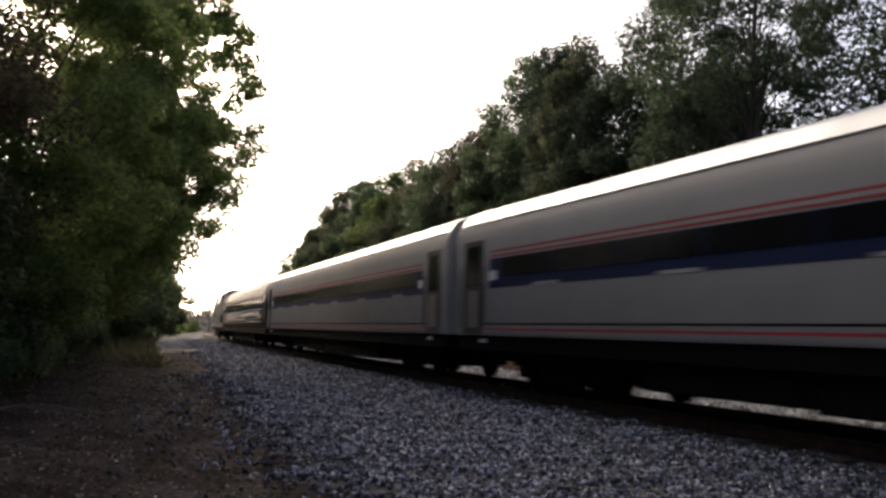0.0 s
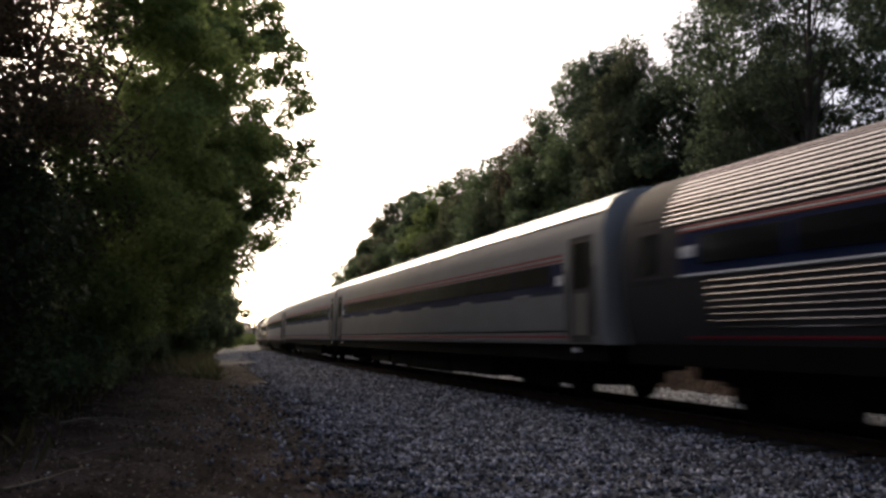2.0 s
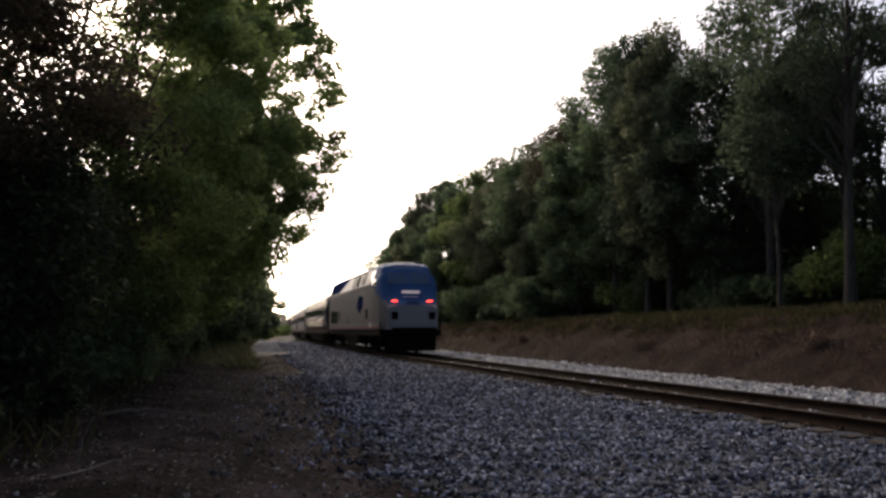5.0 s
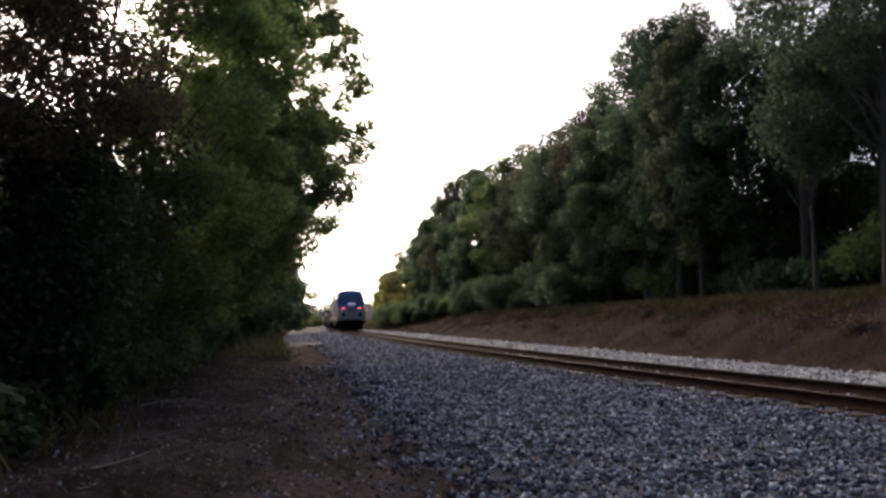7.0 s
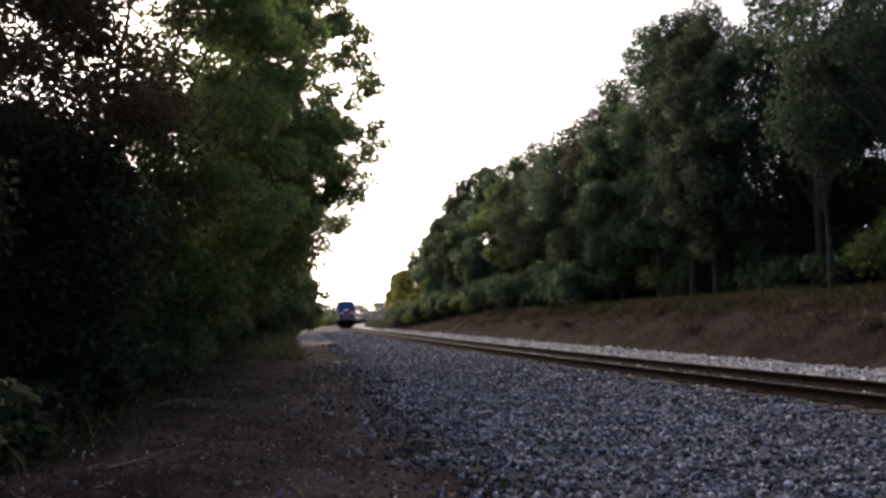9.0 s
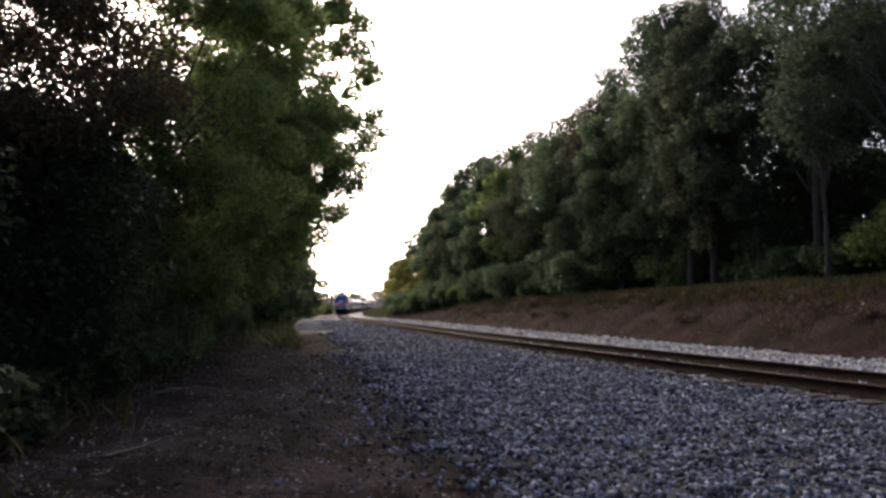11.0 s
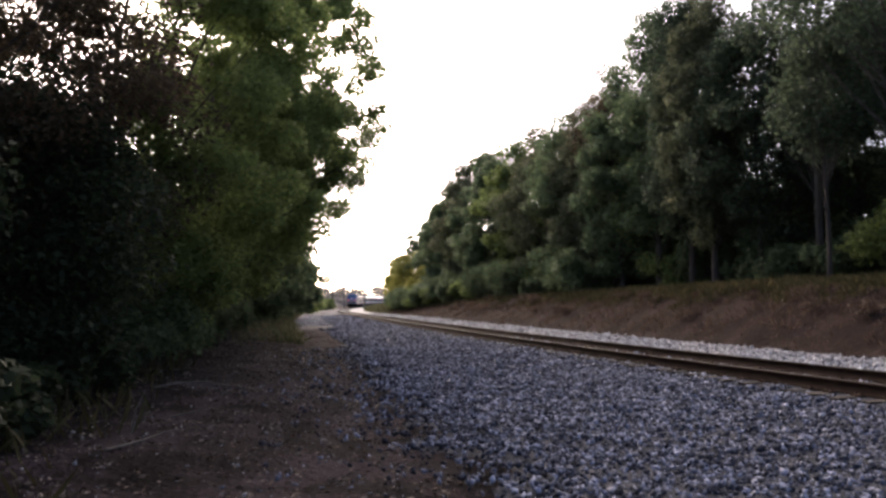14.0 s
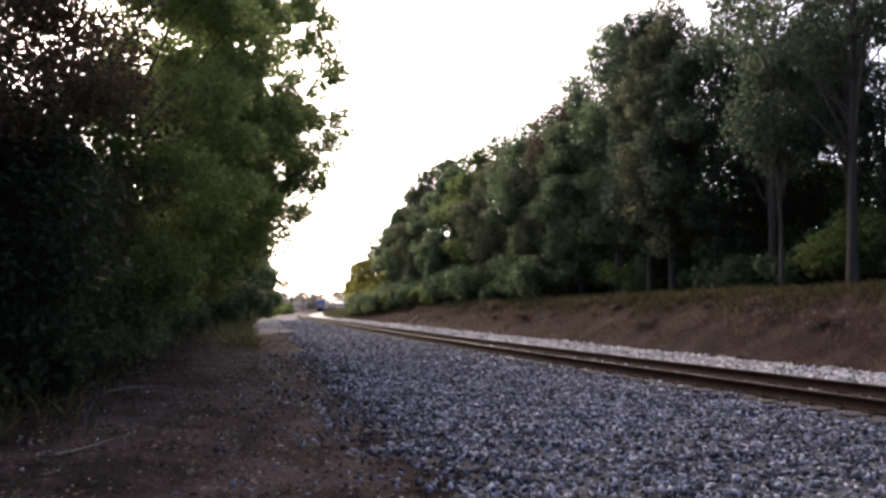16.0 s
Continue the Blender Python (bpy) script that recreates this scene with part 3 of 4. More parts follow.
# the wood on the bank across the track: metres along the track, from its centre, height, crown radius, crown's low end
OAK = "tall broad-leaved tree with dark green foliage on the bank"
WOOD = [(118, 12.5, 13.0, 4.2, 0.0), (104, 12.5, 13.5, 4.2, 0.0), (95, 12, 14, 4, 0.02), (87, 12.5, 15.8, 4.2, 0.02), (76, 12.5, 14.4, 4.2, 0.02), (70, 11.5, 12.5, 3.6, 0.0),
        (64, 12.5, 13.8, 4, 0.02), (58, 12.5, 13.2, 3.8, 0.02), (52, 12.2, 12.6, 3.6, 0.02), (49, 13, 12.9, 3.1, 0.05), (43.8, 12.5, 13.4, 2.5, 0.05), (39.4, 12.8, 16.4, 2.1, 0.1), (42, 15, 11, 3.2, 0.05), (38, 15.2, 11.2, 3.2, 0.05),
        (36.2, 12.8, 15.4, 2.2, 0.1), (33.7, 12.6, 14.0, 2.3, 0.12), (31, 13.4, 13.4, 2.9, 0.12), (27.2, 13.6, 17.5, 3.4, 0.22), (24.5, 15, 18, 3.8, 0.3), (20.8, 11.6, 17, 3.8, 0.38), (23.9, 11.2, 9.5, 1.6, 0.5), (47, 13.4, 14.2, 2.6, 0.3), (25.5, 18, 13.5, 3.4, 0.28), (29.5, 17.5, 13.5, 3.4, 0.25), (21, 19, 13, 3.6, 0.2), (17, 18, 13, 3.6, 0.2),
        (15, 14, 17.5, 4, 0.33), (12, 14, 17, 4.2, 0.33), (6, 15, 17, 4.5, 0.3), (111, 11.6, 7.6, 3.0, 0.0)]
for i, (s, o, h, r, low) in enumerate(WOOD):
    x, y, _ = on_track(s, o)
    tree("tree", x, y, h * (1.1 if s > 32 else 1.0), r, low, 10000 if s == 47 else 5000 if s == 23.9 else int(18000 + 4600 * r) if s > 29 else 8000 if o > 16 else 11000, 0.18 if s < 60 else 0.23, M_LEAF3 if s == 47 else M_OLIVE if i in (3, 7, 9, 15) else M_LEAF2 if i in (6, 12) else M_DIMMED if s < 38 else M_LEAF, OAK, 100 + i, clump=0.95 if s > 29 else 0.8, density=100 if s > 29 else 70, group="wood on the bank")
# deeper rows that close the wood
for i in range(22):
    s, o = 2 + i * 6.0, 21 + 4 * ((i * 7) % 5) / 4
    x, y, _ = on_track(s, o)
    tree("tree", x, y, 12 + (i * 5) % 4 * 0.7 if s > 44 else 6.6 + (i * 5) % 4 * 0.5, 4.6, 0.06, 9000, 0.4, M_LEAF, OAK, 300 + i, clump=1.35, density=60, group="wood on the bank")
for i, (s, o, h, r) in enumerate([(112, 8.6, 9.2, 3.1), (122, 8.6, 9.0, 2.8), (133, 9.4, 8.4, 2.6), (101, 9.4, 6.0, 2.4)]):
    x, y, _ = on_track(s, o)
    tree("tree", x, y, h, r, 0.0, 15000, 0.22, M_LEAF4, "small yellow-green tree at the end of the wood", 140 + i, clump=0.9, group="wood on the bank", sink=0.1)
rng0 = random.Random(8)
for i in range(46):
    s = 8 + i * 2.6
    o = rng0.uniform(9.6, 11.0) if s > 42 else rng0.uniform(13.5, 17)
    x, y, _ = on_track(s, o)
    h = rng0.uniform(2.2, 4.5)
    shrub(x, y, h, h * 0.6, 5200, 0.17, M_LEAF2 if i % 6 == 0 else M_LEAF, "dark leafy undergrowth bush at the wood's edge", 400 + i)

for i in range(30):
    x, y, _ = on_track(-4 + i * 2.6, rng0.uniform(16, 21))
    shrub(x, y, rng0.uniform(3.2, 4.6), 2.6, 3000, 0.34, M_LEAF, "dark leafy undergrowth bush deep in the wood", 450 + i)

# bushes that run down to the ballast at the wood's far end
for i in range(18):
    s = 74 + i * 2.3
    x, y, _ = on_track(s, float(np.interp(s, [74, 86, 112], [9.0, 7.2, 6.6])) + rng0.uniform(-0.3, 0.6))
    h = rng0.uniform(2.4, 3.8) + (0.8 if s > 95 else 0)
    shrub(x, y, h, h * 0.55, 5000, 0.19, M_LEAF if i % 4 else M_LEAF2, "dense dark bush at the end of the wood", 800 + i)

# dead weeds in tufts down the face of the bank
for i in range(30):
    x, y, _ = on_track(6 + i * 2.1 + rng0.uniform(-0.8, 0.8), rng0.uniform(6.2, 8.4))
    h = rng0.uniform(0.35, 0.75)
    shrub(x, y, h, h * rng0.uniform(0.8, 1.3), 520, 0.07, M_WEED, "dead brown weeds in a tuft on the bank", 900 + i, name="weed_tuft")

# the trees on the camera's side
NEAR = "leafy green tree overhanging the edge of the clearing"
SIDE = [(0.6, 32.5, 9.6, 3.3, 0.33, 0, 3.4, 16000, 0.17, 140), (0.0, 30, 15.8, 4.2, 0.22, 0, 3.5, 34000, 0.16, 210), (-0.6, 24.5, 13, 2.9, 0.08, 1, 2.1, 30000, 0.17, 80), (-1.3, 19.3, 11.5, 2.3, 0.03, 1, 1.4, 34000, 0.14, 80),
        (-0.4, 36, 9.5, 3.2, 0.03, 0, 2.0, 18000, 0.2, 70), (0.7, 45, 8, 3.2, 0.0, 0, 1.6, 14000, 0.24, 60), (2.3, 56, 7.4, 3.0, 0.0, 0, 1.5, 14000, 0.25, 60),
        (4.6, 70, 7.6, 3.0, 0.0, 0, 1.7, 12000, 0.27, 60), (8.6, 86, 7.0, 2.9, 0.03, 0, 0.6, 10000, 0.3, 60),
        (-3.4, 13.5, 9.5, 3.0, 0.2, 2, 0, 23000, 0.1, 170), (-2.2, 17, 10.5, 2.4, 0.2, 2, 0, 7500, 0.12, 90), (-5.5, 17.5, 11, 3.4, 0.15, 2, 0, 18500, 0.13, 120), (-6.5, 10, 8, 2.6, 0.1, 0, 0, 16000, 0.14, 60),
        (-3.9, 9.4, 5.4, 1.7, 0.25, 0, 0, 22000, 0.1, 60), (-2.7, 13.2, 4.8, 1.7, 0.05, 0, 0, 20000, 0.11, 60), (-4.6, 22, 6.0, 3.4, 0.02, 0, 0, 16000, 0.18, 60),
        (-6, 30, 7.3, 4.0, 0.05, 0, 0, 14000, 0.22, 60), (-4.5, 40, 8.6, 4.2, 0.05, 0, 0, 12000, 0.26, 60), (-2.5, 52, 9, 4.2, 0.05, 0, 0, 12000, 0.28, 60)]
for i, (x, y, h, r, low, kind, lean, n, size, dens) in enumerate(SIDE):
    far = y > 18.5
    tree("tree", x, y, h, r, low, int(n * 1.6) if far else int(n * 1.9) if kind == 2 else n, size * (0.8 if far or kind == 2 else 0.92), (M_LEAF, M_LIT, M_LEAF3)[kind] if i in range(2, 13) else M_LEAF2 if i < 2 else M_SHADE if y < 16 else M_LEAF, NEAR if kind < 2 else "thinly leaved tree with fine bare twigs", 200 + i, clump=0.5 if dens > 200 else 0.6 if y < 12 or dens > 100 else 0.75, lean=(lean, 0), density=dens, fine=far, gap=(-1.4, 17.0, 5.4, 1.6) if i == 10 else (-1.5, 15.5, 5.0, 1.3) if i in (9, 11) else None, group="trees along the clearing")
# tall trees added, hidden by the nearer ones, to keep sky light off the train
for i, (x, y, h) in enumerate([(-10, 12, 14), (-10.5, 20, 15), (1.9, 61, 16), (2.4, 71, 15.5), (3.2, 82, 15.5), (4.2, 94, 15)]):
    tree("tree", x, y, h, 4.0, 0.08, 7000, 0.36, M_LEAF, "tall leafy tree added out of sight to block light behind the clearing's edge", 660 + i, clump=1.2, density=60, group="trees along the clearing")
# unseen trees added beside and behind the camera, along both edges, to cut light
for i, (x, y, h) in enumerate([(-7.2, 5.0, 10), (-5.5, -0.5, 11), (-7.5, -4, 13), (-6, -10, 13), (-9, -17, 14), (-3, -19, 13)]):
    tree("tree", x, y, h, 3.8, 0.08, 9000, 0.3, M_LEAF, "tall leafy tree added out of sight to block light behind the clearing's edge", 720 + i, clump=1.1, density=60, group="trees along the clearing")
for i, (at, o) in enumerate([(-3, 14), (-11, 14.5), (-19, 14), (-28, 15)]):
    x, y, _ = on_track(at, o)
    tree("tree", x, y, 16, 4.4, 0.15, 9000, 0.34, M_LEAF, OAK, 690 + i, clump=1.1, density=60, group="wood on the bank")
for i in range(34):
    y = 7.2 + i * 1.55
    x = float(np.interp(y, [8, 23, 42, 65], [-2.0, -1.2, 0.5, 3.6])) + rng0.uniform(-0.4, 0.3) - (0.35 if y < 13 else 0.2 if y < 16 else 0)
    h = rng0.uniform(1.3, 2.6) * (0.85 if y < 16 else 1.35)
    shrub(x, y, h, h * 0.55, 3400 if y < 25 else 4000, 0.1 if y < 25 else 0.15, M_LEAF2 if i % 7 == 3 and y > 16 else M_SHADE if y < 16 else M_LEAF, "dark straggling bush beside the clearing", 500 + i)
for i in range(26):
    s = 40 + i * 2.6
    x, y, _ = on_track(s, -9.6 - rng0.uniform(0, 1.2) + (s - 40) * 0.012)
    h = rng0.uniform(1.0, 2.3)
    shrub(x, y, h, h * 0.65, 2600, 0.16, M_LEAF2 if i % 3 else M_LEAF, "light green bush along the path's verge", 850 + i)
for i in range(14):
    s = 100 + i * 7
    x, y, _ = on_track(s + 35, -5.5 - rng0.uniform(0, 3.5))
    h = rng0.uniform(2.4, 4.2)
    shrub(x, y, h, h * 0.65, 1500, 0.35, M_LEAF2, "pale green bush beside the far track", 560 + i)


# hedgerow added behind the left trees to keep bright horizon out of train reflections
for i in range(20):
    x, y, _ = on_track(95 + i * 9, -14 - (i * 5) % 7)
    tree("tree", x, y, 8.5 + (i * 3) % 4 * 0.6, 4.2, 0.03, 5000, 0.5, M_LEAF, "green hedgerow tree added along the far track to screen the low sky", 600 + i, clump=1.3, density=50, group="trees along the clearing")


# ---- the distance ----
def far_wood():
    rng = np.random.default_rng(77)
    rows = []
    for k in range(520):
        a = rng.uniform(-30, 50)
        d = rng.uniform(430, 560)
        h = 6.5 + 2.2 * math.sin(math.radians(a * 11 + 20)) + 1.5 * math.sin(math.radians(a * 31)) + (d - 430) * 0.03
        for j in range(4):
            rows.append((d * math.sin(math.radians(a)) + rng.uniform(-4, 4), d * math.cos(math.radians(a)) + rng.uniform(-4, 4), h * 0.28 * (j + 0.3), rng.uniform(2.5, 4.2)))
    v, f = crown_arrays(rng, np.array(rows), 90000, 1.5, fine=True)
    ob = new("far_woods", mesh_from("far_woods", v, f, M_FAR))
    tagged(ob, "wooded hillside in the distance, paled in colour for haze", "woods", kind="stuff")


def hillside():
    """The low wooded rise that closes the distance."""
    aa, rr = np.radians(np.linspace(-60, 80, 281)), np.array([400.0, 440, 480, 540, 640, 900])
    A, R = np.meshgrid(aa, rr)
    A, R = A.ravel(), R.ravel()
    top = 6.0 + 2.0 * np.sin(A * 11 + 0.35) + 1.3 * np.sin(A * 31) + 0.7 * np.sin(A * 83 + 1)
    z = np.interp(R, rr, [-2.5, -1.0, 0.55, 1.0, 1.15, 1.2]) * np.where(R > 450, top, 1.0)
    nx = len(aa)
    i = (np.arange(len(rr) - 1)[:, None] * nx + np.arange(nx - 1)[None, :]).ravel()
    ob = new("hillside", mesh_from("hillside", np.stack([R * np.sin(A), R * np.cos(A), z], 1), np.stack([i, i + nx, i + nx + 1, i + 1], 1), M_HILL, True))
    tagged(ob, "low grey-green hillside closing the distance, haze put into its colour", "hillside", kind="structure")


# pale grey base colour carries the distance haze on the hillside
M_HILL = surface("haze_paled_hillside", (0.12, 0.115, 0.112), (0.21, 0.2, 0.19), 0.05, 0.4, 0.95, bump=0.6, dist=1.0, spec=0.0)
hillside()
# far leaves likewise paled in colour to stand for haze
M_FAR = leafy("haze_paled_leaves", (0.15, 0.145, 0.14), (0.2, 0.19, 0.18), (0.25, 0.24, 0.22))
far_wood()


def utility_pole(x, y, h):
    p = new("utility_pole")
    p.location = (x, y, float(ground_z(x, y)[0]) - 0.2)
    part("pole", cyl(bmesh.new(), (0, 0, h / 2), 0.21, h, "z", 10), M_BARK, p)
    part("crossarm", new_box(-1.3, 1.3, -0.07, 0.07, h - 0.9, h - 0.72), M_BARK, p)
    for dx in (-1.15, -0.6, 0.6, 1.15):
        part("insulator", cyl(bmesh.new(), (dx, 0, h - 0.62), 0.06, 0.22, "z", 8), M_TWIG, p)
    return tagged(p, "weathered wooden utility pole with a crossarm", "utility pole", "utility poles")


utility_pole(34.6, 237.5, 12.6)
for i, (x, y, h) in enumerate([(30.5, 222, 4.6), (27, 214, 4.2), (24, 205, 3.4), (31.5, 231, 4.4)]):
    shrub(x, y, h, h * 0.6, 2200, 0.35, M_LEAF2, "pale green bush beside the far track", 940 + i)


def signal_gantry():
    g = new("signal_gantry")
    g.location = (41.0, 236.5, -0.4)
    for dx in (-3.1, 3.1):
        bm = bmesh.new()
        for ax, ay in ((-0.22, -0.22), (0.22, -0.22), (-0.22, 0.22), (0.22, 0.22)):
            box(bm, dx + ax - 0.07, dx + ax + 0.07, ay - 0.07, ay + 0.07, 0, 12)
        for k in range(12):
            box(bm, dx - 0.25, dx + 0.25, -0.25, -0.2, k + 0.4, k + 0.5)
        part("lattice_leg", bm, M_STEELWORK, g)
    bm = bmesh.new()
    box(bm, -3.5, 3.5, -0.3, -0.2, 11.3, 11.42)
    box(bm, -3.5, 3.5, -0.3, -0.2, 12.0, 12.12)
    box(bm, -3.5, 3.5, 0.2, 0.3, 11.3, 11.42)
    box(bm, -3.5, 3.5, 0.2, 0.3, 12.0, 12.12)
    for k in range(9):
        box(bm, -3.2 + k * 0.8 - 0.04, -3.2 + k * 0.8 + 0.04, -0.28, 0.28, 11.3, 12.1)
    part("truss_beam", bm, M_STEELWORK, g)
    return tagged(g, "thin grey steel signal gantry spanning the far track", "signal gantry")


M_STEELWORK = surface("galvanised_steel", (0.1, 0.1, 0.1), (0.2, 0.2, 0.2), 3, 30, 0.6, 0.4, 0.1, 0.004)
signal_gantry()


# ---- the train ----
P_GREY = plain("grey_white_paint", (0.34, 0.332, 0.328), 0.65, 0.0, 0.08, 1.5, spec=0.08)
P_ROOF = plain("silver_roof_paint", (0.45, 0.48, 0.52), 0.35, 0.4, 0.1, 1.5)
P_DARK = plain("grimy_black_steel", (0.008, 0.0075, 0.007), 0.95, 0.0, 0.3, 3, spec=0.03)
P_BLUE = plain("dark_blue_paint", (0.012, 0.022, 0.075), 0.7, 0.0, 0.1, spec=0.0)
P_BRIGHT = plain("bright_blue_paint", (0.02, 0.082, 0.22), 0.55, 0.0, 0.1, spec=0.15)
P_RED = plain("red_stripe_paint", (0.27, 0.014, 0.03), 0.6, 0.0, 0.1)
P_GLASS = plain("dark_window_glass", (0.006, 0.007, 0.009), 0.18, 0.0, 0.1, spec=0.25)
# steel toned dark: the dull tree reflections of the side are in the colour
P_STEEL = plain("brushed_stainless_steel", (0.06, 0.056, 0.058), 0.5, 0.0, 0.1, 3, spec=0.02)
P_GAP = plain("black_rubber_bellows", (0.11, 0.11, 0.112), 0.9)
P_LAMP = plain("red_marker_light", (1.0, 0.06, 0.05), 0.3, emit=2.0)
P_BOARD = plain("lit_number_board", (0.8, 0.78, 0.8), 0.5, emit=0.08)
P_FRONT = plain("dull_pale_grey_paint", (0.22, 0.22, 0.235), 0.6, spec=0.1)
P_WHITE = plain("white_decal", (0.7, 0.72, 0.75), 0.5)
P_LOCO = plain("dull_silver_grey_paint", (0.145, 0.14, 0.143), 0.6, 0.0, 0.1, 1.2, spec=0.1)
P_NAVY = plain("navy_band_paint", (0.011, 0.021, 0.065), 0.7, 0.0, 0.1, spec=0.05)
# lighter copy of the flute steel, the roof's sky glare put into the colour
P_CROWN = plain("sky_lit_steel_roof_flutes", (0.36, 0.35, 0.37), 0.2, 1.0, 0.1, 3)
# darker copy for the side flutes, with mirrored trees put into the colour
P_FLUTE = plain("dimmed_steel_side_flutes", (0.2, 0.19, 0.2), 0.13, 1.0, 0.1, 3, spec=0.5)
for worn in (P_STEEL, P_FLUTE, P_CROWN):
    # dark specular tint cuts sky glare along the side, as if mirroring trees
    worn.node_tree.nodes["Principled BSDF"].inputs["Specular Tint"].default_value = (0.2, 0.19, 0.2, 1)
P_HATCH = plain("very_dark_grey_paint", (0.045, 0.045, 0.048), 0.6, spec=0.2)
P_DOOR = plain("dull_dark_grey_paint", (0.13, 0.125, 0.125), 0.6)
P_PALE = plain("pale_grey_paint", (0.42, 0.42, 0.43), 0.45)
# windscreen glass whose pale blue reflection is put into the base colour
P_SCREEN = plain("reflection_tinted_glass", (0.05, 0.09, 0.17), 0.15)

SPEED, JOIN0, CAR = 23.62, 16.5, 26.0      # metres a second; the join between the second and third smooth cars at 0 s; coupled length
TRAIN = []


def hull(name, section, y0, y1, material, parent, label="", smooth=True):
    """A body: the section (x, z) of one side from the sill up to the roof's middle, mirrored and drawn from y0 to y1, with end walls."""
    ring = [(-x, z) for x, z in section] + [(x, z) for x, z in reversed(section[:-1])]
    n = len(ring)
    vs = [(x, y, z) for y in (y0, y1) for x, z in ring]
    fs = [(k, k + n, k + 1 + n, k + 1) for k in range(n - 1)] + [(n - 1, 2 * n - 1, n, 0)] + [tuple(range(n)), tuple(reversed(range(n, 2 * n)))]
    me = mesh_from(name, vs, fs, material, smooth)
    me.set_sharp_from_angle(angle=radians(38))
    return part_me(name, me, parent, label)


def bogie(parent, y):
    bm = bmesh.new()
    for sx in (-1, 1):
        box(bm, sx * 1.02 - 0.09, sx * 1.02 + 0.09, y - 1.75, y + 1.75, 0.52, 0.78, 0.03)
        for dy in (-1.27, 1.27):
            box(bm, sx * 1.02 - 0.15, sx * 1.02 + 0.15, y + dy - 0.2, y + dy + 0.2, 0.3, 0.6, 0.04)
        cyl(bm, (sx * 1.05, y - 0.3, 0.62), 0.13, 0.5, "z", 12)
        cyl(bm, (sx * 1.05, y + 0.3, 0.62), 0.13, 0.5, "z", 12)
    box(bm, -1.0, 1.0, y - 0.4, y + 0.4, 0.5, 0.85, 0.03)
    box(bm, -1.12, 1.12, y - 2.3, y + 2.3, 0.6, 1.1, 0.03)
    box(bm, -0.6, 0.6, y - 1.9, y + 1.9, 0.3, 0.7, 0.03)
    for sx in (-1, 1):
        box(bm, sx * 1.02 - 0.05, sx * 1.02 + 0.05, y - 0.75, y + 0.75, 0.2, 0.55, 0.03)
    b = part("bogie", bm, P_DARK, parent, "grimy black four-wheel bogie")
    for dy in (-1.27, 1.27):
        for sx in (-1, 1):
            w = cyl(bmesh.new(), (sx * 0.75, y + dy, 0.46), 0.46, 0.13, "x", 28)
            cyl(w, (sx * 0.69, y + dy, 0.46), 0.485, 0.03, "x", 28)
            part("wheel", w, P_DARK, b)


def underside(c, L, low=1.13):
    """Boxes, beam, bogies and gangway under and between the cars."""
    for y0, y1, z0 in ((-6.7, -3.45, 0.3), (-3.4, 0.6, 0.26), (0.7, 3.3, 0.3), (3.4, 6.5, 0.34)):
        if abs(y0) < L - 4 and abs(y1) < L - 4:
            part("equipment_box", new_box(-1.32, 1.32, y0, y1, z0, low, bevel=0.04), P_DARK, c, "black underfloor equipment box")
    part("floor_beam", new_box(-1.5, 1.5, -L + 0.1, L - 0.1, 0.82, low + 0.02), P_DARK, c)
    for sy in (-1, 1):
        bogie(c, sy * (L - 3.6))
        ends = sorted((sy * L, sy * (L + 0.29)))
        d = part("diaphragm", new_box(-0.85, 0.85, *ends, 1.1, 3.45, bevel=0.03), P_GAP, c, "grey rubber gangway bellows")
        for q in (0.08, 0.2):
            e = sorted((sy * (L + q - 0.025), sy * (L + q + 0.025)))
            part("fold", new_box(-0.9, 0.9, *e, 1.06, 3.5), P_GAP, d)
        part("coupler", new_box(-0.15, 0.15, *ends, 0.75, 1.0, bevel=0.02), P_DARK, c)


